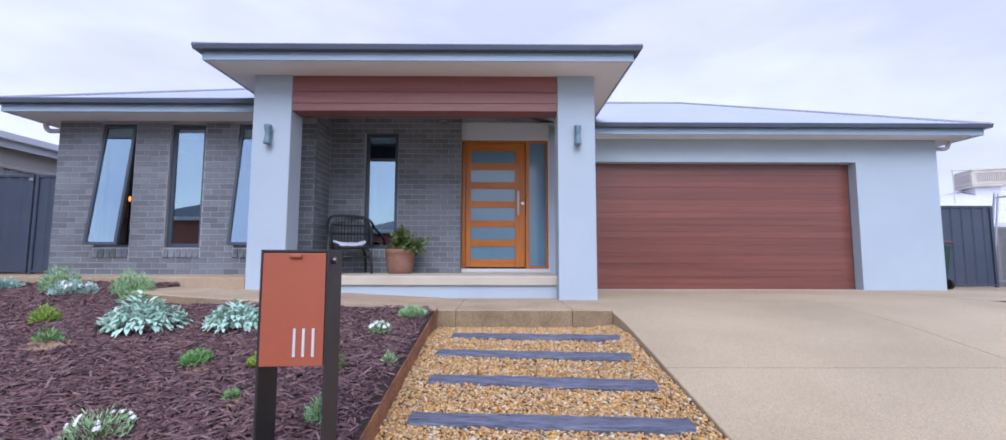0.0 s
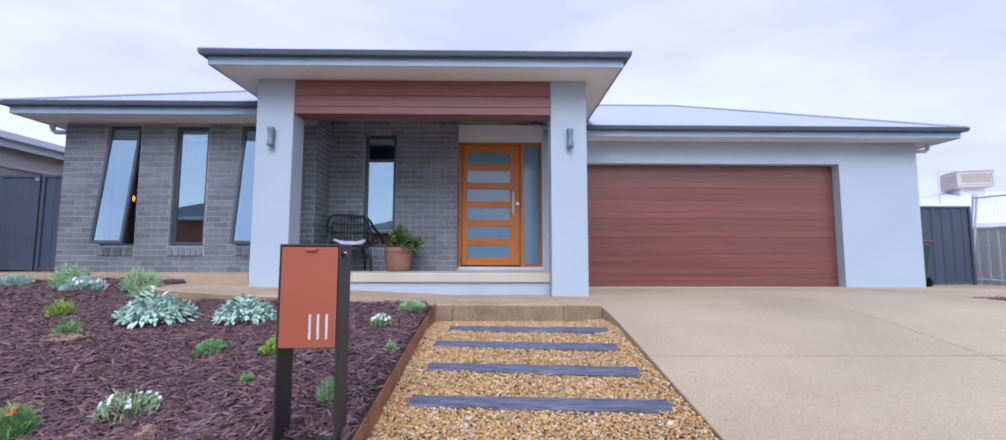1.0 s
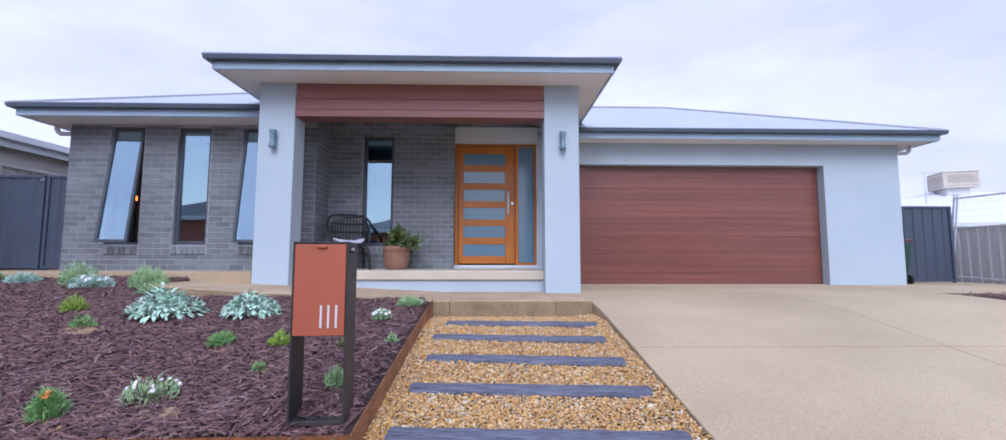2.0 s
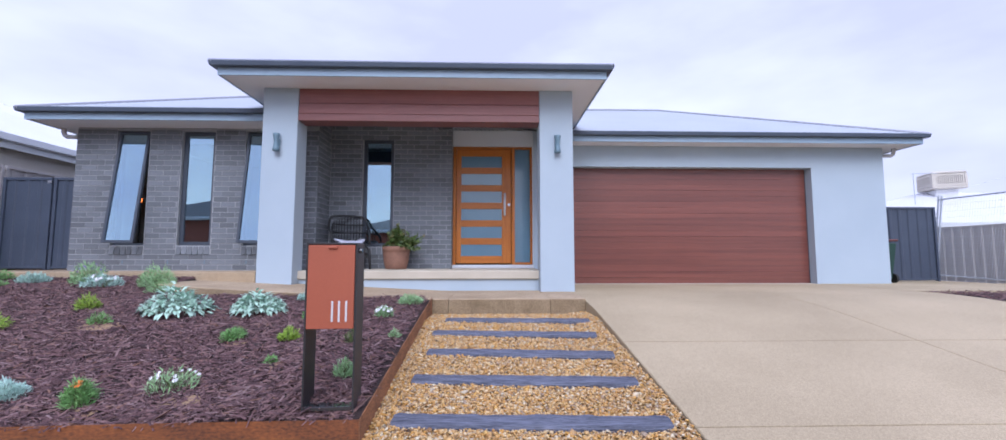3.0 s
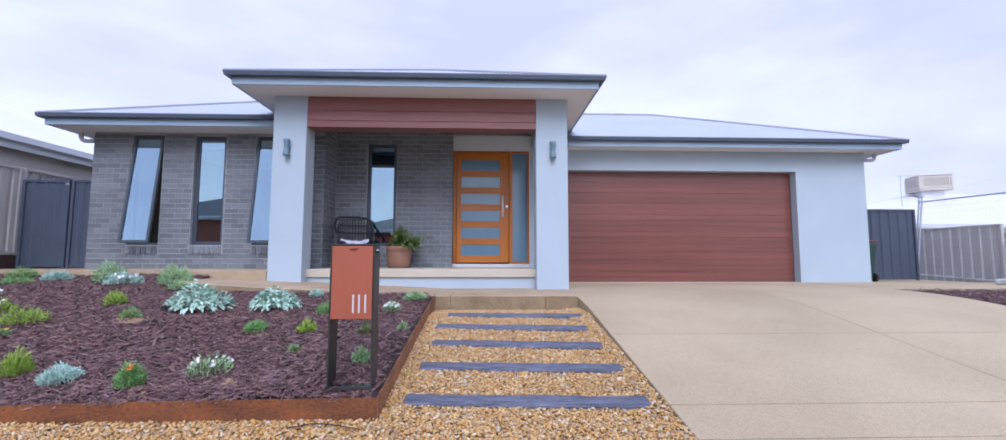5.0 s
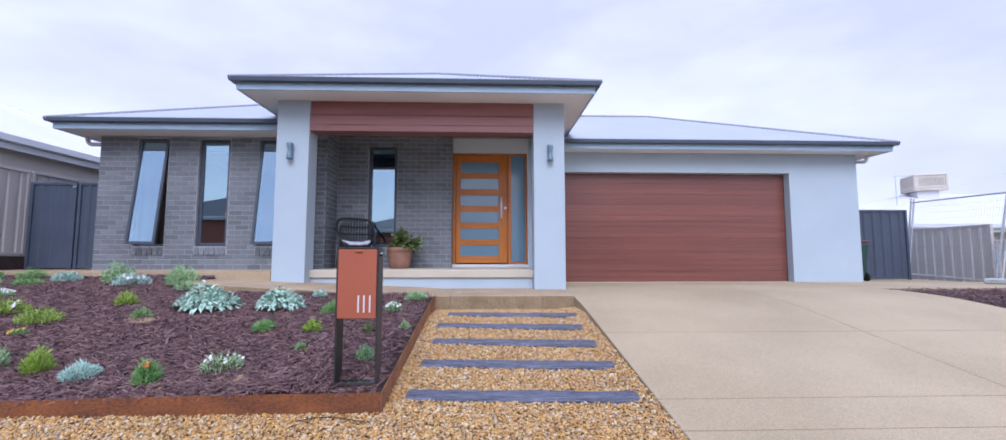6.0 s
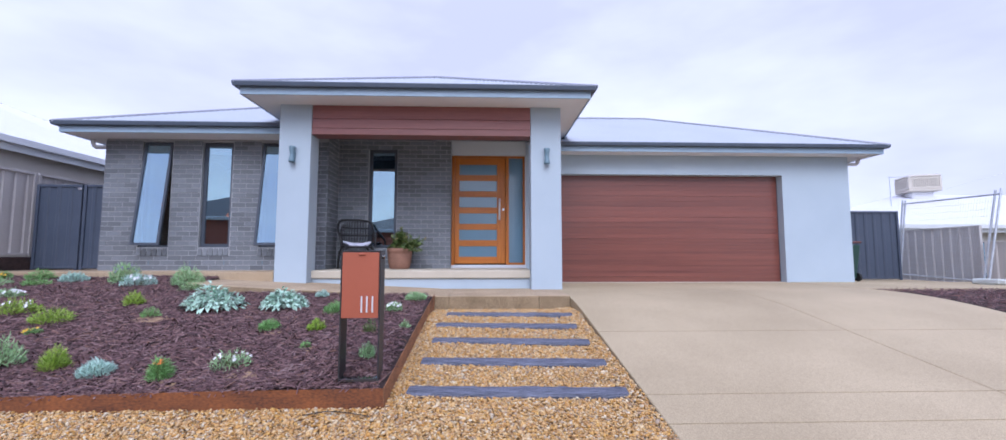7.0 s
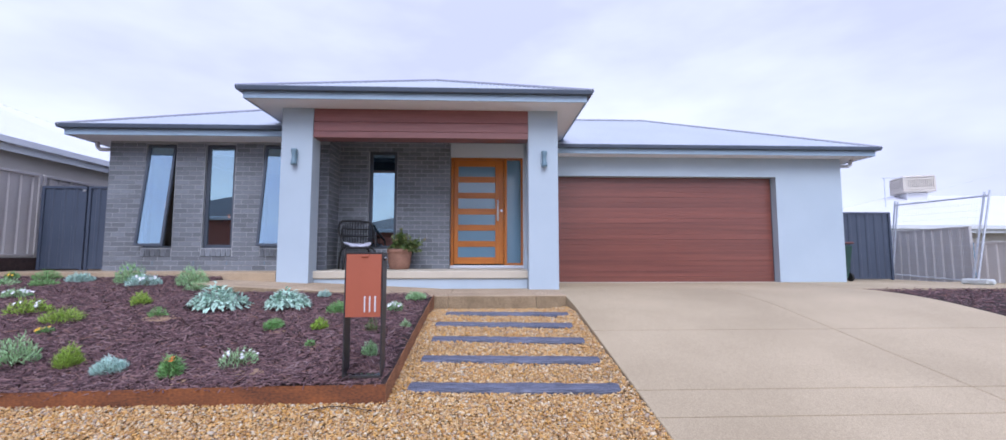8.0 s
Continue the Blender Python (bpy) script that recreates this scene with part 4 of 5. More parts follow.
jp = empty("jade_plant", (-1.555, 7.15, 0.60), "bushy green jade plant leaning out of the terracotta pot", "plant")
stems = bmesh.new()
pts_w, pts_d = [], []
r = np.random.default_rng(8)
for k in range(64):
    a = r.uniform(0, 2 * np.pi)
    lean = r.uniform(0.02, 0.31)
    tip = np.array([lean * math.cos(a) * 1.1 + 0.11 * lean / 0.31 + 0.02, lean * math.sin(a) * 0.8, r.uniform(0.12, 0.42) - lean * 0.45])
    base = np.array([tip[0] * 0.25, tip[1] * 0.25, 0.01])
    mid = (tip + base) / 2 + np.array([0, 0, 0.03])
    tube(stems, [base, mid, tip], 0.009, 5, 0.004)
    for q in np.linspace(0.45, 1.05, 9):
        p = base + (tip - base) * q
        for _ in range(3):
            pts_w.append(p + r.normal(0, 0.008, 3))
            pts_d.append(r.normal(0, 1, 3) + np.array([0, 0, 0.5]))
tagged(part("stems", stems, L_STEM, jp), kind="stuff")
leafy(jp, "foliage", L_DARK, OVAL, np.array(pts_w), np.array(pts_d), 0.055, 0.062, 5)


# ---- garden plants ----
def cloud(n, r, w, h, flat=0.6):
    """Points in a low dome, and ways out of it."""
    a, q = r.uniform(0, 2 * np.pi, n), np.sqrt(r.uniform(0, 1, n))
    z = r.uniform(0.08, 1, n) * np.sqrt(np.maximum(1 - (q * 0.93) ** 2, 0.05)) * h
    p = np.stack([q * np.cos(a) * w / 2, q * np.sin(a) * w / 2, z], 1)
    d = np.stack([np.cos(a) * q * flat, np.sin(a) * q * flat, np.full(n, 0.7)], 1) + r.normal(0, 0.35, (n, 3))
    return p, d


SEED = [100]
PETAL = (np.array([(0, 0, 0), (0.22, 0.45, 0.05), (0.16, 0.9, 0.02), (-0.16, 0.9, 0.02), (-0.22, 0.45, 0.05)]), np.array([(0, 1, 2), (0, 2, 3), (0, 3, 4)]))


def blossoms(parent, name, material, heads, size, seed):
    """Round flower heads of eight petals."""
    w, d = [], []
    for p, up in heads:
        u = np.cross(up, (0.3, 0.5, 0.8))
        u /= np.linalg.norm(u)
        v = np.cross(up, u)
        for k in range(8):
            a = 2 * np.pi * k / 8
            w.append(p)
            d.append(u * math.cos(a) + v * math.sin(a) + up * 0.25)
    r = np.random.default_rng(seed)
    me = scatter_mesh(name, [PETAL], np.array(w), np.full((len(w), 3), size), aim(np.array(d), r, 0.1), r)
    me.materials.append(material)
    ob = new(name, me)
    ob.parent = parent
    return tagged(ob, kind="stuff")


def base_z(x, y):
    return bed_z(x, y) - 0.004


def bushlet(x, y, w, h, material, label, n=420, leaf=0.035, shape=NARROW, flower=None, heads=0, fsize=0.02, width=0.05):
    """A low bush of small leaves, with flower heads where it bears them."""
    SEED[0] += 1
    r = np.random.default_rng(SEED[0])
    e = empty("garden_plant", (x, y, base_z(x, y)), label, "plant", "garden plants")
    w, h, n, leaf, width = w * 0.82, h * 0.86, int(n * 1.8), leaf * 0.86, width * 0.70
    st = bmesh.new()
    for k in range(16):
        a, q = r.uniform(0, 6.28), r.uniform(0.2, 0.9)
        tube(st, [(0, 0, 0), (q * w * 0.25 * math.cos(a), q * w * 0.25 * math.sin(a), h * 0.45), (q * w * 0.48 * math.cos(a), q * w * 0.48 * math.sin(a), h * 0.85 * (1.1 - q * 0.5))], 0.003, 4, 0.0015)
    tagged(part("stems", st, L_STEM, e), kind="stuff")
    p, d = cloud(n, r, w, h)
    lump = 1 + 0.35 * np.array([noise.noise((q[0] * 14 + x, q[1] * 14 + y, 0)) for q in p])
    p[:, 2] *= lump
    leafy(e, "foliage", material, shape, p, d, leaf, width * leaf / 0.035 * 0.7, SEED[0])
    if flower:
        hs = []
        for k in range(heads):
            a, q = r.uniform(0, 6.28), math.sqrt(r.uniform(0.1, 1.1))
            hs.append((np.array([q * w * 0.5 * math.cos(a), q * w * 0.5 * math.sin(a), h * (1.12 - 0.5 * q)]), np.array([0.2 * math.cos(a), 0.2 * math.sin(a) - 0.5, 0.8])))
        blossoms(e, "flowers", flower, hs, fsize, SEED[0])
    return e


leaf_me = raw_mesh("leaf", LANCE[0], LANCE[1])
leaf_me.materials.append(L_SILVER)
leaf_me.polygons.foreach_set("use_smooth", [True] * len(leaf_me.polygons))


def lambs_ear(x, y, w, h, n, label):
    """Silver rosettes of large felted leaves, each a piece of its own."""
    SEED[0] += 1
    r = np.random.default_rng(SEED[0])
    e = empty("silver_leaf_plant", (x, y, base_z(x, y)), label, "plant", "garden plants")
    for k in range(n):
        q = math.sqrt((k + 0.5) / n)
        a = k * 2.39996 + r.uniform(-0.3, 0.3)
        crown = 1 + 0.40 * noise.noise((math.cos(a) * 1.6 + x, math.sin(a) * 1.6, 2))
        px, py = q * w * 0.35 * crown * math.cos(a) - 0.05 * w * (1 - q), q * w * 0.33 * crown * math.sin(a)
        rise = 0.85 - 1.15 * q + r.uniform(-0.3, 0.3)
        pz = h * crown * (1 - q ** 1.5) * 0.72 + 0.03 + r.uniform(-0.012, 0.018)
        d = Vector((math.cos(a) + r.uniform(-0.4, 0.4), math.sin(a) + r.uniform(-0.4, 0.4), rise))
        ln = r.uniform(0.07, 0.115)
        m = Matrix.Translation((px, py, pz)) @ d.to_track_quat("Y", "Z").to_matrix().to_4x4() @ Matrix.Diagonal((ln * 1.2, ln, ln * 1.5, 1))
        shared("leaf", leaf_me, e, m)
    p, d = cloud(520, r, w * 0.72, h * 0.72)
    leafy(e, "small_leaves", L_SILVERF, OVAL, p, d, 0.055, 0.040, SEED[0])
    return e


lambs_ear(-3.08, 4.02, 0.80, 0.27, 298, "large silver felt-leaved plant spreading over the mulch")
lambs_ear(-2.31, 4.07, 0.64, 0.21, 250, "silver felt-leaved plant spreading over the mulch")
bushlet(-1.92, 2.26, 0.33, 0.17, L_GREY, "grey-green plant with white daisy flowers in the mulch", 260, 0.040, NARROW, L_WHITE, 11, 0.016)
bushlet(-2.32, 2.07, 0.17, 0.19, L_GREEN, "small upright feathery green plant in the mulch", 620, 0.05, NARROW, L_ORANGE, 2, 0.03, 0.028)
bushlet(-2.86, 2.18, 0.27, 0.13, L_SILVERT, "silver-blue cushion plant in the mulch", 1000, 0.032)
bushlet(-3.29, 2.32, 0.20, 0.19, L_LIME, "feathery yellow-green plant in the mulch", 620, 0.05, NARROW, None, 0, 0.02, 0.028)
bushlet(-3.75, 2.36, 0.34, 0.24, L_GREY, "loose grey-green shrublet near the bed edge", 420, 0.05)
bushlet(-4.20, 3.09, 0.16, 0.08, L_GREEN, "tiny plant with yellow flowers", 150, 0.035, NARROW, L_YELLOW, 4, 0.025)
bushlet(-4.36, 3.44, 0.42, 0.16, L_LIME, "spreading yellow-green groundcover in the mulch", 420, 0.05)
bushlet(-5.07, 3.82, 0.46, 0.17, L_LIME, "yellow-green groundcover with white flowers", 420, 0.05, NARROW, L_WHITE, 8, 0.025)
bushlet(-5.90, 4.52, 0.36, 0.13, L_GREY, "low plant dotted with white flowers", 300, 0.045, NARROW, L_WHITE, 14, 0.025)
bushlet(-6.65, 5.72, 0.40, 0.16, L_GREEN, "low soft green plant by the path", 360, 0.05)
bushlet(-6.28, 5.28, 0.40, 0.10, L_GREEN, "flat green groundcover near the path", 300, 0.045)
bushlet(-6.05, 5.60, 0.40, 0.15, L_SILVERT, "silver-blue cushion plant by the path", 600, 0.05)
bushlet(-5.18, 5.42, 0.44, 0.32, L_GREY, "grey-green lavender bush with purple tips", 520, 0.06, NARROW, L_PURPLE, 12, 0.018)
bushlet(-4.86, 5.25, 0.52, 0.20, L_SILVERT, "silver-leaved plant with white flowers", 520, 0.05, NARROW, L_WHITE, 14, 0.028)
bushlet(-4.11, 4.18, 0.24, 0.16, L_LIME, "bright yellow-green tussock in the mulch", 360, 0.045)
bushlet(-3.50, 3.60, 0.20, 0.12, L_GREEN, "small green seedling in sandy soil", 160, 0.04)
bushlet(-4.15, 5.20, 0.46, 0.30, L_GREY, "loose light green shrub behind the silver plant", 600, 0.06)
bushlet(-3.93, 4.95, 0.34, 0.14, L_GREY, "low light green offshoot in the mulch", 260, 0.05)
bushlet(-2.06, 3.17, 0.22, 0.11, L_GREEN, "compact green plant in the mulch", 460, 0.04)
bushlet(-1.59, 3.12, 0.18, 0.11, L_LIME, "compact light green plant in the mulch", 360, 0.04)
bushlet(-1.49, 2.62, 0.10, 0.065, L_GREEN, "tiny green seedling in the mulch", 140, 0.03)
bushlet(-1.62, 3.80, 0.30, 0.15, L_GREEN, "dense low green mound behind the letterbox", 700, 0.035)
bushlet(-2.07, 4.62, 0.18, 0.10, L_SILVERT, "small silver plant against the path", 260, 0.04)
bushlet(-1.05, 3.03, 0.14, 0.13, L_DARK, "sparse dark seedling in the mulch", 90, 0.04)
bushlet(-0.90, 2.36, 0.14, 0.14, L_GREY, "small pale grey-green plant by the letterbox", 200, 0.04)
bushlet(-0.98, 3.82, 0.20, 0.12, L_GREY, "small plant with a cluster of white flowers", 240, 0.04, NARROW, L_WHITE, 16, 0.022)
bushlet(-0.83, 4.44, 0.30, 0.12, L_GREY, "pale green groundcover in the bed corner", 420, 0.045)
bushlet(-0.74, 3.16, 0.10, 0.09, L_GREY, "tiny sprig against the steel edging", 90, 0.035)
bushlet(-7.18, 5.74, 0.20, 0.13, L_GREEN, "low green plant with a yellow flower", 160, 0.05, NARROW, L_YELLOW, 3, 0.03)
bushlet(-6.85, 5.30, 0.40, 0.12, L_GREY, "grey-green groundcover by the path", 260, 0.05)
for x, y, w in ((-3.42, 3.50, 0.34), (-1.75, 2.08, 0.22), (-2.22, 1.99, 0.16), (-1.42, 2.55, 0.10), (-1.95, 3.05, 0.12)):
    bm = bmesh.new()
    bmesh.ops.create_circle(bm, cap_ends=True, segments=18, radius=w / 2)
    for v in bm.verts:
        k = 1 + 0.3 * noise.noise((v.co.x * 9, v.co.y * 9, x))
        v.co = Vector((v.co.x * k + x, v.co.y * k * 0.75 + y, 0))
        v.co.z = bed_z(v.co.x, v.co.y) + 0.012
    tagged(part("soil_patch", bm, M_DIRT), "sandy loose soil patch on the mulch", "soil", "", "stuff")


# ---- fences and gates ----
def ribbed(bm, x0, x1, z0, z1, pitch=0.21, depth=0.020):
    """A steel fence sheet in local x, z with trapezoid ribs towards -y, 4 mm thick."""
    prof, x = [], x0
    while x < x1:
        for dx, y in ((0, 0), (0.08, 0), (0.10, -depth), (0.15, -depth), (0.17, 0)):
            if x + dx <= x1:
                prof.append((x + dx, y))
        x += pitch
    prof.append((x1, 0))
    a = [(bm.verts.new((p, q, z0)), bm.verts.new((p, q, z1)), bm.verts.new((p, q + 0.004, z0)), bm.verts.new((p, q + 0.004, z1))) for p, q in prof]
    for u, v in zip(a, a[1:]):
        bm.faces.new((u[0], v[0], v[1], u[1]))
        bm.faces.new((u[2], u[3], v[3], v[2]))
        bm.faces.new((u[1], v[1], v[3], u[3]))
        bm.faces.new((u[0], u[2], v[2], v[0]))
    return bm


def fence_panel(name, at, turn, w, h, material, label, category="fence", group="", leaves=()):
    e = empty(name, at, label, category, group, turn=turn)
    for k, (x0, x1) in enumerate(leaves or ((0, w),)):
        tgt = e
        part("post", boxes((x0, x0 + 0.05, -0.03, 0.03, 0, h), bevel=0.004), material, tgt)
        part("post", boxes((x1 - 0.05, x1, -0.03, 0.03, 0, h), bevel=0.004), material, tgt)
        part("top_rail", boxes((x0 + 0.051, x1 - 0.051, -0.025, 0.025, h - 0.045, h), bevel=0.004), material, tgt)
        part("bottom_rail", boxes((x0 + 0.051, x1 - 0.051, -0.025, 0.025, 0.02, 0.06), bevel=0.004), material, tgt)
        part("ribbed_sheet", ribbed(bmesh.new(), x0 + 0.051, x1 - 0.051, 0.06, h - 0.045), material, tgt)
    return e


g = fence_panel("steel_gate", (-8.07, 7.05, 0.262), 0, 1.25, 1.54, M_GATE, "charcoal ribbed steel side gate, shut", "gate", leaves=((0, 0.80), (0.83, 1.24)))
part("latch", boxes((0.74, 0.80, -0.05, -0.031, 1.44, 1.48), bevel=0.004), M_STEEL, g, "small steel latch")
for k in range(2):
    fence_panel("boundary_fence", (-8.22, 7.15 + 2.41 * k, 0.50), -90, 2.38, 1.53, M_FENCE, "warm grey ribbed steel boundary fence", "fence", "left boundary fence")
bm = boxes((-8.27, -8.17, 4.7, 9.6, -0.1, 0.49))
tagged(part("fence_plinth", bm, M_MULCHBED), "dark soil bank under the boundary fence", "soil bank", "", "structure")
fence_panel("side_screen", (7.80, 8.72, -0.03), 0, 1.80, 1.58, M_GATE, "charcoal ribbed steel screen beside the garage", "fence")
for k in range(3):
    fence_panel("boundary_fence", (10.6, 9.95 - 2.12 * k if k == 0 else 7.78 - 2.2 * (k - 1), -0.12 if k == 0 else -0.50 - 0.3 * (k - 1)), -90, 2.1 if k == 0 else 2.18, 1.29 if k == 0 else 1.32, M_LOWFENCE if k else M_FENCE, "pale cream ribbed steel boundary fence, lower towards the street" if k else "warm grey ribbed steel boundary fence", "fence", "right boundary fence")

# temporary mesh fence leaning on its foot
tf = empty("temporary_fence", (9.93, 9.17, -0.03), "galvanised temporary mesh fence panel, leaning", "fence", turn=math.degrees(math.atan2(-2.2, -0.36)))
tfl = 2.31


def tf_p(s, h):
    return (s * tfl, h * (0.12 + 0.075 * s), -0.07 * s + h)


for s in (0.0, 0.035, 0.955, 1.0):
    part("fence_post", tube(bmesh.new(), [tf_p(s, 0.0), tf_p(s, 1.90 - 0.02 * (s in (0.035, 0.955)))], 0.019, 8), M_GALV, tf)
for h in (0.12, 1.80):
    part("fence_rail", tube(bmesh.new(), [tf_p(0, h), tf_p(1, h)], 0.017, 8), M_GALV, tf)
bm = bmesh.new()
for k in range(1, 37):
    s = 0.035 + 0.92 * k / 37
    tube(bm, [tf_p(s, 0.13), tf_p(s, 1.79)], 0.0016, 3)
for k in range(1, 12):
    h = 0.12 + 1.68 * k / 12
    tube(bm, [tf_p(0.035, h), tf_p(0.955, h)], 0.0016, 3)
part("wire_mesh", bm, M_GALV, tf)
bm = boxes((-0.12, 0.12, -0.22, 0.22, 0, 0.11), bevel=0.03)
bmesh.ops.subdivide_edges(bm, edges=bm.edges, cuts=3, use_grid_fill=True)
for v in bm.verts:
    v.co += Vector((1, 1, 0.6)) * 0.03 * noise.noise(v.co * 9)
    v.co.z = max(v.co.z, 0)
ob = part("fence_foot", bm, M_FOOT)
ob.matrix_basis = pose(9.57, 6.87, -0.031, 0, 0, 12)
tagged(ob, "pale concrete foot of the temporary fence", "fence foot")

# wheelie bin
wb = empty("wheelie_bin", (7.83, 8.30, -0.03), "dark green wheelie bin with a dull red lid beside the garage", "bin")
bm = bmesh.new()
lo = [bm.verts.new(p) for p in ((-0.19, -0.2, 0.06), (0.19, -0.2, 0.06), (0.19, 0.22, 0.06), (-0.19, 0.22, 0.06))]
hi = [bm.verts.new(p) for p in ((-0.26, -0.27, 0.78), (0.26, -0.27, 0.78), (0.26, 0.29, 0.82), (-0.26, 0.29, 0.82))]
bm.faces.new(lo)
bm.faces.new(hi)
for i in range(4):
    bm.faces.new((lo[i], lo[(i + 1) % 4], hi[(i + 1) % 4], hi[i]))
bmesh.ops.bevel(bm, geom=list(bm.edges), offset=0.02, segments=2, profile=0.5, affect="EDGES")
part("bin_body", bm, M_BINGREEN, wb)
part("bin_lid", boxes((-0.28, 0.28, -0.30, 0.31, 0.815, 0.86), bevel=0.018), M_BINRED, wb, "dull red plastic lid")
for sx in (-0.22, 0.22):
    part("wheel", tube(bmesh.new(), [(sx - 0.02, -0.20, 0.09), (sx + 0.02, -0.20, 0.09)], 0.09, 16), M_RUBBER, wb)
part("grip_bar", tube(bmesh.new(), [(-0.2, 0.34, 0.80), (0.2, 0.34, 0.80)], 0.014, 8), M_BINGREEN, wb)


# ---- neighbouring houses ----
def plain_house(name, x0, x1, y0, y1, zg, ze, pitch, wall_m, roof_m, gut_m, label, wins=(), over=0.5):
    h = empty(name, (0, 0, 0), label, "house")
    part("wall", boxes((x0 + over, x1 - over, y0 + over, y1 - over, zg, ze - 0.06)), wall_m, h)
    half = min(x1 - x0, y1 - y0) / 2
    bm = bmesh.new()
    for e0, e1, inn in (((x0, y0), (x1, y0), (0, 1)), ((x0, y1), (x0, y0), (1, 0)), ((x1, y0), (x1, y1), (-1, 0)), ((x1, y1), (x0, y1), (0, -1))):
        slope_mesh(bm, e0, e1, inn, half, True, True, ze, pitch, 0.15, 0.012)
    part("roof", bm, roof_m, h, smooth=True)
    part("soffit", boxes((x0 + 0.12, x1 - 0.12, y0 + 0.12, y1 - 0.12, ze - 0.058, ze - 0.045)), M_SOFFIT, h)
    path = [(x0, y0), (x1, y0), (x1, y1), (x0, y1), (x0, y0)]
    outs = [(-1, -1), (1, -1), (1, 1), (-1, 1), (-1, -1)]
    part("gutter", sweep(bmesh.new(), [(0.06, ze + 0.03), (0.05, ze - 0.09), (-0.08, ze - 0.09), (-0.08, ze + 0.0)], path, outs), gut_m, h)
    part("fascia", sweep(bmesh.new(), [(-0.081, ze - 0.02), (-0.081, ze - 0.22), (-0.11, ze - 0.22), (-0.11, ze - 0.02)], path, outs), gut_m, h)
    for wx0, wx1, wz0, wz1, side in wins:
        y = y1 - over if side > 0 else y0 + over
        w = part("window", boxes((wx0, wx1, y - 0.02, y + 0.03, wz0, wz1), bevel=0.005), M_DARKFRAME, h)
        part("pane", boxes((wx0 + 0.05, wx1 - 0.05, y + (0.031 if side > 0 else -0.03), y + (0.036 if side > 0 else -0.025), wz0 + 0.05, wz1 - 0.05)), M_FROST, w)
    return h


plain_house("neighbour_house", -20.9, -8.95, 5.2, 16.0, 0.2, 2.74, 0.445, M_NWALL, M_WHITEROOF, M_NGUT, "taupe rendered house with a white steel roof beyond the fence", over=0.32)
plain_house("neighbour_house", 13.1, 30.0, 12.5, 22.5, -1.2, 1.50, 0.34, M_NWALL, M_WHITEROOF, M_NGUT, "low house with a white steel roof beyond the side fence", ((16.0, 17.8, -0.2, 1.0, -1), (20.0, 21.8, -0.2, 1.0, -1)))
plain_house("street_house", -27.0, -13.0, -30.0, -19.0, -1.6, 3.5, 0.42, M_REDBRICK, M_DARKROOF, M_NGUT, "red brick house with a dark tiled roof across the street", ((-25.6, -24.6, 1.0, 2.6, 1), (-19, -16.5, 1.0, 2.6, 1)))
plain_house("street_house", -11.5, 2.5, -31.0, -20.0, -1.6, 2.7, 0.36, M_REDBRICK, M_DARKROOF, M_NGUT, "red brick house with a dark roof facing the porch", ((-9, -7, -0.5, 1.0, 1), (-2.5, 0, -0.5, 1.0, 1)))
plain_house("street_house", 5.0, 19.0, -31.0, -20.0, -1.6, 1.75, 0.42, M_NWALL, M_DARKROOF, M_NGUT, "taupe house with a dark roof across the street", ((7, 9, -0.5, 1.0, 1), (14, 16.5, -0.5, 1.0, 1)))
il = empty("bedside_lamp", (-6.35, 7.75, 0.261), "small lit amber lamp on a stem inside the front room", "lamp")
part("stem", tube(bmesh.new(), [(0, 0, 0.02), (0, 0, 1.21)], 0.012, 8), M_BLACK, il)
part("base", lathe(bmesh.new(), [(0.13, 0), (0.13, 0.015), (0.03, 0.03)], 16), M_BLACK, il)
part("bulb", lathe(bmesh.new(), [(0.008, 1.21), (0.018, 1.235), (0.018, 1.28), (0.008, 1.30)], 12), M_ORANGELAMP, il)

copy_thing(il, pose(-6.29, 9.90, 0.261))

# rooftop cooler
ac = empty("rooftop_cooler", (18.15, 16.75, 3.02), "cream evaporative cooler standing on the white roof", "cooler", turn=-20)
part("duct", boxes((-0.42, 0.42, -0.38, 0.38, -0.55, 0.18), bevel=0.02), M_WHITEROOF, ac, "white metal roof duct")
part("tray", boxes((-0.66, 0.66, -0.66, 0.66, 0.18, 0.30), bevel=0.04), M_CREAM, ac)
part("cooler_lid", boxes((-0.66, 0.66, -0.66, 0.66, 0.86, 0.98), bevel=0.05), M_CREAM, ac)
for sx in (-1, 1):
    for sy in (-1, 1):
        part("corner_post", boxes((min(sx * 0.55, sx * 0.65), max(sx * 0.55, sx * 0.65), min(sy * 0.55, sy * 0.65), max(sy * 0.55, sy * 0.65), 0.30, 0.86), bevel=0.01), M_CREAM, ac)
for k in range(4):
    a = k * 90
    bm = boxes((-0.545, 0.545, -0.60, -0.58, 0.30, 0.86))
    bmesh.ops.rotate(bm, verts=bm.verts, cent=(0, 0, 0), matrix=Matrix.Rotation(radians(a), 3, "Z"))
    pad = part("filter_pad", bm, M_RUBBER, ac, "dark filter pad")
    for q in range(15):
        x = -0.545 + 0.0727 * q
        bm = boxes((x, x + (0.048 if 0 < q < 14 else 0.06), -0.635, -0.602, 0.302, 0.858))
        bmesh.ops.rotate(bm, verts=bm.verts, cent=(0, 0, 0), matrix=Matrix.Rotation(radians(a), 3, "Z"))
        part("louvre", bm, M_CREAM, pad)
    bm = boxes((-0.55, 0.55, -0.645, -0.600, 0.302, 0.40), (-0.55, 0.55, -0.645, -0.600, 0.78, 0.858), bevel=0.006)
    bmesh.ops.rotate(bm, verts=bm.verts, cent=(0, 0, 0), matrix=Matrix.Rotation(radians(a), 3, "Z"))
    part("pad_frame", bm, M_CREAM, pad)
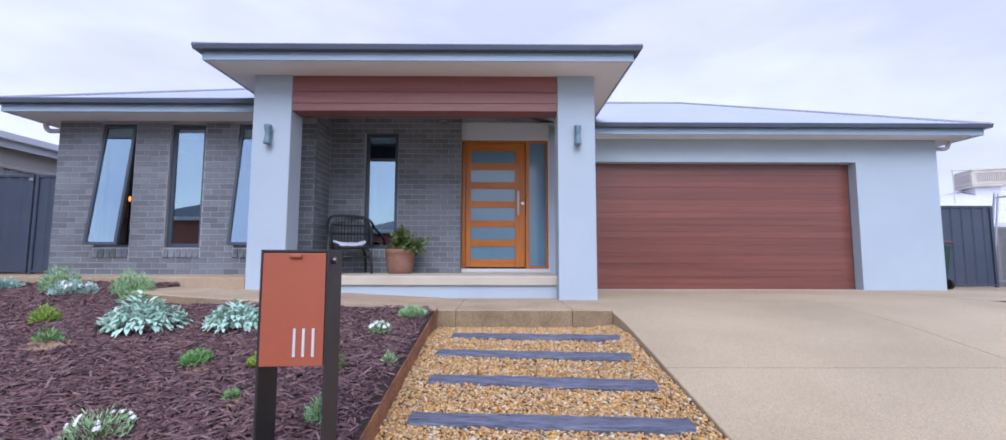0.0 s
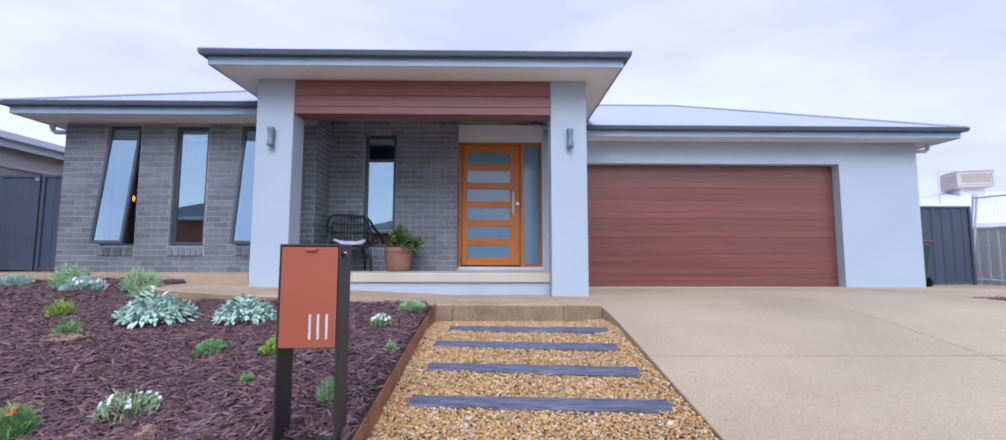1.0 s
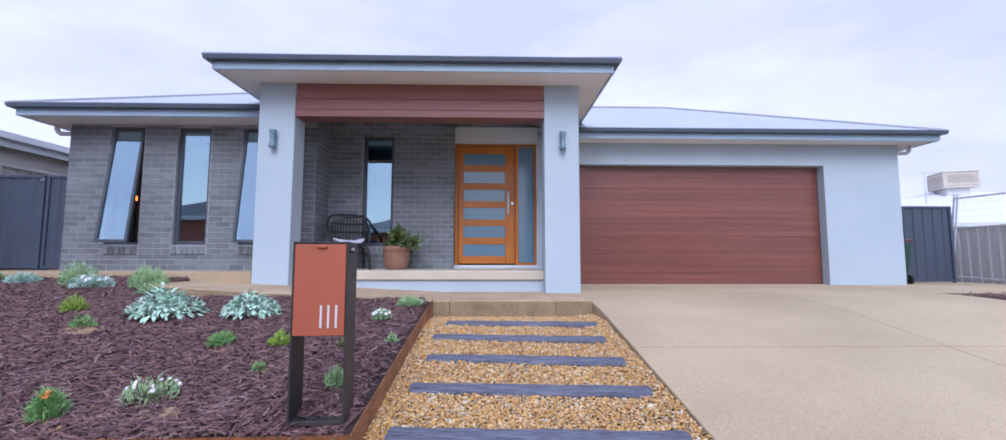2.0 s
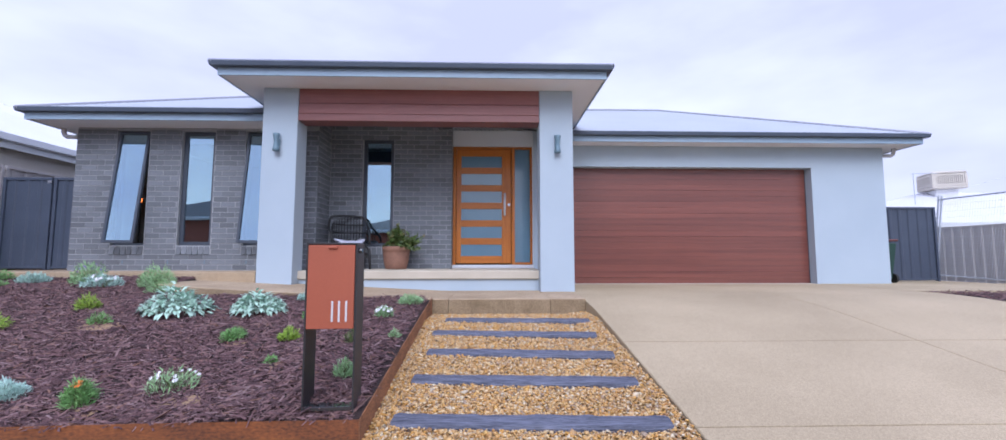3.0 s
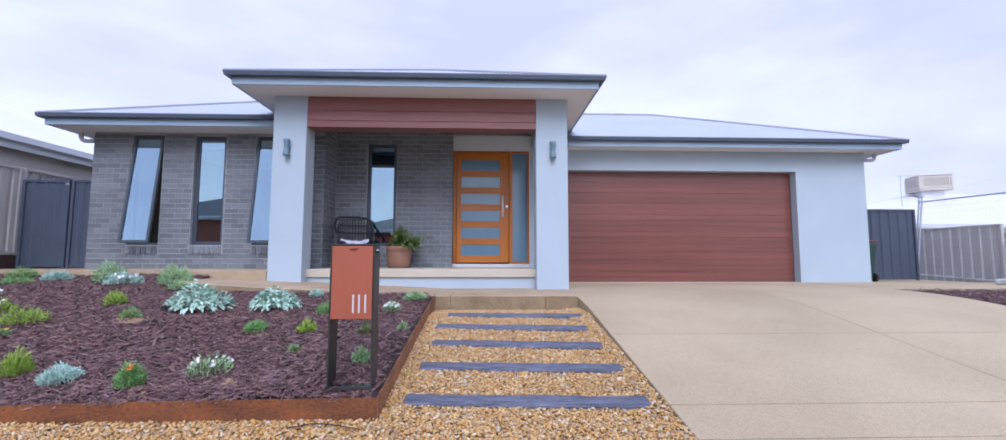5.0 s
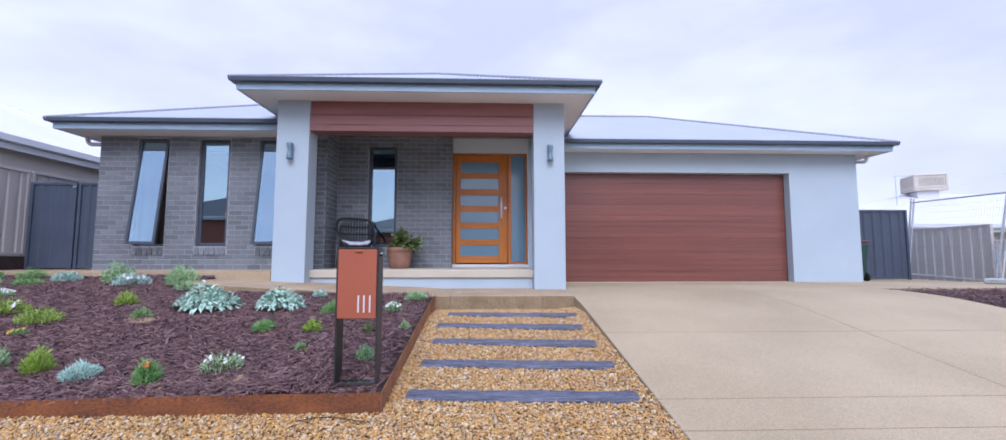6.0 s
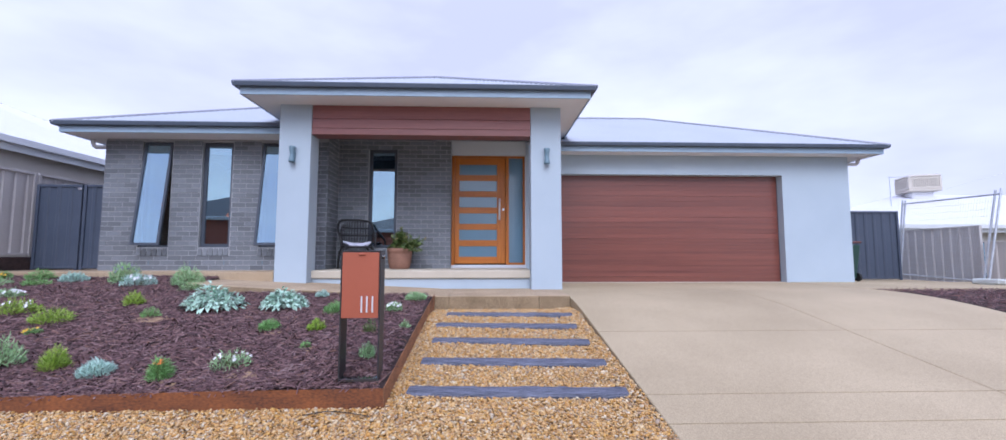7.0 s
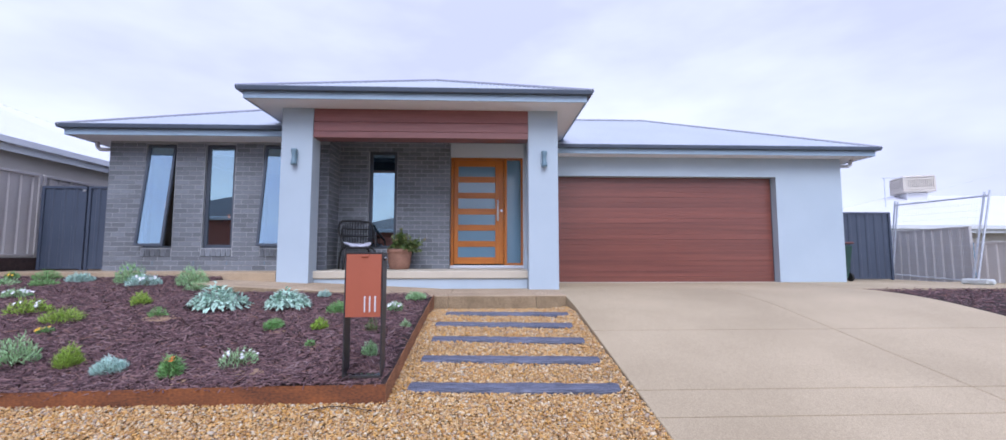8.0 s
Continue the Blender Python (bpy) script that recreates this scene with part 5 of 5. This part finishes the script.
ac.scale = (0.86, 0.86, 0.86)
ant = empty("roof_antenna", (15.6, 15.3, 2.43), "thin metal roof antenna", "antenna")
part("mast", tube(bmesh.new(), [(0, 0, 0), (0, 0, 1.15)], 0.018, 6), M_GALV, ant)
part("boom", tube(bmesh.new(), [(-0.08, 0, 1.13), (0.95, 0.1, 1.17)], 0.012, 6), M_GALV, ant)
bm = tube(bmesh.new(), [(19.2 + 3.4 * k, 17.5 + 0.2 * k, 3.21 + 0.85 * k + 0.03 * k * k) for k in range(7)], 0.0045, 5)
tagged(part("overhead_wire", bm, M_GALV), "thin overhead service wire", "wire")
bm = tube(bmesh.new(), [(39.6, 18.7, -1.5), (39.6, 18.7, 10.2)], 0.14, 10, 0.10)
tagged(part("power_pole", bm, M_SLEEPER), "weathered timber power pole holding the wire", "pole")


# ---- bricks ----
brick_cache = {}


def brick_mesh(length, height, depth=0.03, name="brick"):
    key = (round(length, 3), round(height, 3), name)
    if key not in brick_cache:
        bm = bmesh.new()
        c = 0.0035
        x, z = length / 2, height / 2
        f = [bm.verts.new(p) for p in ((-x + c, 0, -z + c), (x - c, 0, -z + c), (x - c, 0, z - c), (-x + c, 0, z - c))]
        m = [bm.verts.new(p) for p in ((-x, c, -z), (x, c, -z), (x, c, z), (-x, c, z))]
        b = [bm.verts.new((p.co.x, depth, p.co.z)) for p in m]
        bm.faces.new(f)
        bm.faces.new(b)
        for u, v in ((f, m), (m, b)):
            for i in range(4):
                bm.faces.new((u[i], u[(i + 1) % 4], v[(i + 1) % 4], v[i]))
        bmesh.ops.recalc_face_normals(bm, faces=bm.faces)
        me = bpy.data.meshes.new(name)
        bm.to_mesh(me)
        bm.free()
        me.materials.append(M_BRICK)
        brick_cache[key] = me
    return brick_cache[key]


COURSE = 0.0866
brng = random.Random(5)


def lay(parent, x0, x1, z0, z1, holes, place, shift=0.0):
    """Stretcher bond over a wall face; place(x, z) gives the pose of a brick's middle."""
    k = 0
    z = z0
    while z + 0.05 < z1:
        h = min(COURSE - 0.0105, z1 - z)
        x = x0 - (0.12 if (k % 2) else 0.0) - shift
        while x < x1:
            a, b = max(x, x0), min(x + 0.2295, x1)
            spans = [(a, b)]
            for hx0, hx1, hz0, hz1 in holes:
                if z + h * 0.6 > hz0 and z + h * 0.4 < hz1:
                    nxt = []
                    for p, q in spans:
                        if q <= hx0 or p >= hx1:
                            nxt.append((p, q))
                        else:
                            if p < hx0:
                                nxt.append((p, hx0))
                            if q > hx1:
                                nxt.append((hx1, q))
                    spans = nxt
            for p, q in spans:
                if q - p > 0.012:
                    ln = round((q - p) * 400) / 400
                    shared("brick", brick_mesh(ln, h), parent, place((p + q) / 2, z + h / 2, brng.uniform(-0.0012, 0.0012)))
            x += 0.2395
        z += COURSE
        k += 1


sill_holes = [(a - 0.01, b + 0.01, 0.52, WIN_Z1) for a, b in WINS]
lay(wall_left, -6.797, -2.83, 0.262, 2.60, sill_holes, lambda x, z, d: pose(x, 6.886 + d, z))
lay(wall_porch, -2.824, -0.64, 0.272, 2.96, [(PW[0] - 0.01, PW[1] + 0.01, 0.51, PW[3])], lambda x, z, d: pose(x, 7.478 + d, z), 0.06)
lay(wall_return, 6.89, 7.475, 0.272, 2.96, [], lambda y, z, d: pose(-2.830 + d, y, z, 0, 0, 90), 0.11)
for (a, b), zt, y, par in [(w, 0.655, 6.878, wall_left) for w in WINS] + [((PW[0], PW[1]), 0.655, 7.470, wall_porch)]:
    n = 6
    for k in range(n):
        x = a + (b - a) * (k + 0.5) / n
        shared("sill_brick", brick_mesh(0.078, 0.135, 0.10, "sill_brick"), par, pose(x, y, zt - 0.075, -8, 0, 0))

for x in (-5.93, -5.21, -4.62, -3.95):
    part("weep_vent", boxes((x, x + 0.010, 6.882, 6.90, 0.352, 0.424)), M_LAMP, wall_left, "small blue-grey weep vent")
bm = tube(bmesh.new(), [(-1.16, 1.74, gravel_z(1.74) + 0.020), (-1.02, 1.765, gravel_z(1.76) + 0.032), (-0.90, 1.755, gravel_z(1.755) + 0.030), (-0.72, 1.715, gravel_z(1.715) + 0.022)], 0.004, 6, 0.003)
tagged(part("twig", bm, M_RUBBER), "dark thin twig lying on the gravel", "twig")

# ---- bark mulch and pebbles ----
r = np.random.default_rng(21)
CHIP = (np.array([(-0.5, -0.5, -0.5), (0.5, -0.35, -0.5), (0.5, 0.35, -0.5), (-0.5, 0.5, -0.5), (-0.45, -0.4, 0.5), (0.1, -0.5, 0.9), (0.42, 0.2, 0.4), (-0.4, 0.35, 0.5)]),
        np.array([(4, 5, 6), (4, 6, 7), (0, 1, 5), (0, 5, 4), (1, 2, 6), (1, 6, 5), (2, 3, 7), (2, 7, 6), (3, 0, 4), (3, 4, 7)]))


def mulch(name, n, x0, x1, y0, y1, zf, keep, label):
    x, y = r.uniform(x0, x1, n), y0 + (y1 - y0) * r.uniform(0, 1, n) ** 1.35
    ok = np.array([keep(a, b) for a, b in zip(x, y)])
    x, y = x[ok], y[ok]
    z = np.array([zf(a, b) for a, b in zip(x, y)]) + r.uniform(0.0, 0.018, len(x))
    size = np.stack([r.lognormal(-2.8, 0.5, len(x)), r.uniform(0.003, 0.013, len(x)), r.uniform(0.002, 0.007, len(x))], 1)
    me = scatter_mesh(name, [CHIP], np.stack([x, y, z], 1), size, turns(len(x), 0.28, r), r)
    me.materials.append(M_CHIP)
    tagged(new(name, me), label, "mulch", "", "stuff")


mulch("bark_mulch", 64000, -8.1, -0.69, 1.89, 5.95, bed_z, lambda a, b: not (b > 4.80 and a > -4.12 + max(0, 5.08 - b) * 3.0), "shredded dark red-brown bark mulch chips")
mulch("bark_mulch", 7000, 6.42, 10.5, 2.6, 5.9, lambda a, b: drive_z(b) - 0.012, lambda a, b: True, "shredded dark bark mulch beside the driveway")

ICO = bmesh.new()
bmesh.ops.create_icosphere(ICO, subdivisions=1, radius=0.5)
ICO.verts.ensure_lookup_table()
iv = np.array([v.co[:] for v in ICO.verts])
fi = np.array([[v.index for v in f.verts] for f in ICO.faces])
ICO.free()
PEBBLES = [(iv * (1 + r.normal(0, 0.10, (len(iv), 1))), fi) for _ in range(5)]


def pebbles(name, n, x0, x1, y0, y1, keep, label, zoff=0.0):
    x, y = r.uniform(x0, x1, n), r.uniform(y0, y1, n)
    ok = keep(x, y)
    x, y = x[ok], y[ok]
    d = r.lognormal(-4.20, 0.32, len(x))
    z = np.array([gravel_z(b) for b in y]) + r.uniform(-0.008, 0.010, len(x)) + zoff + 0.035 * np.clip((x - 0.95) / 0.27, 0, 1)
    size = np.stack([d * r.uniform(0.9, 1.5, len(x)), d, d * r.uniform(0.5, 0.8, len(x))], 1)
    me = scatter_mesh(name, PEBBLES, np.stack([x, y, z], 1), size, turns(len(x), 0.3, r), r)
    me.materials.append(M_PEBBLE)
    me.polygons.foreach_set("use_smooth", [True] * len(me.polygons))
    tagged(new(name, me), label, "gravel", "", "stuff")


pebbles("path_pebbles", 50000, -0.655, 1.206, 1.868, 4.82, lambda x, y: x > -2, "tan and white river pebbles on the stepping path")
pebbles("front_pebbles", 46000, -4.2, 1.206, 0.95, 1.862, lambda x, y: x > -5, "tan and white river pebbles in front of the bed")
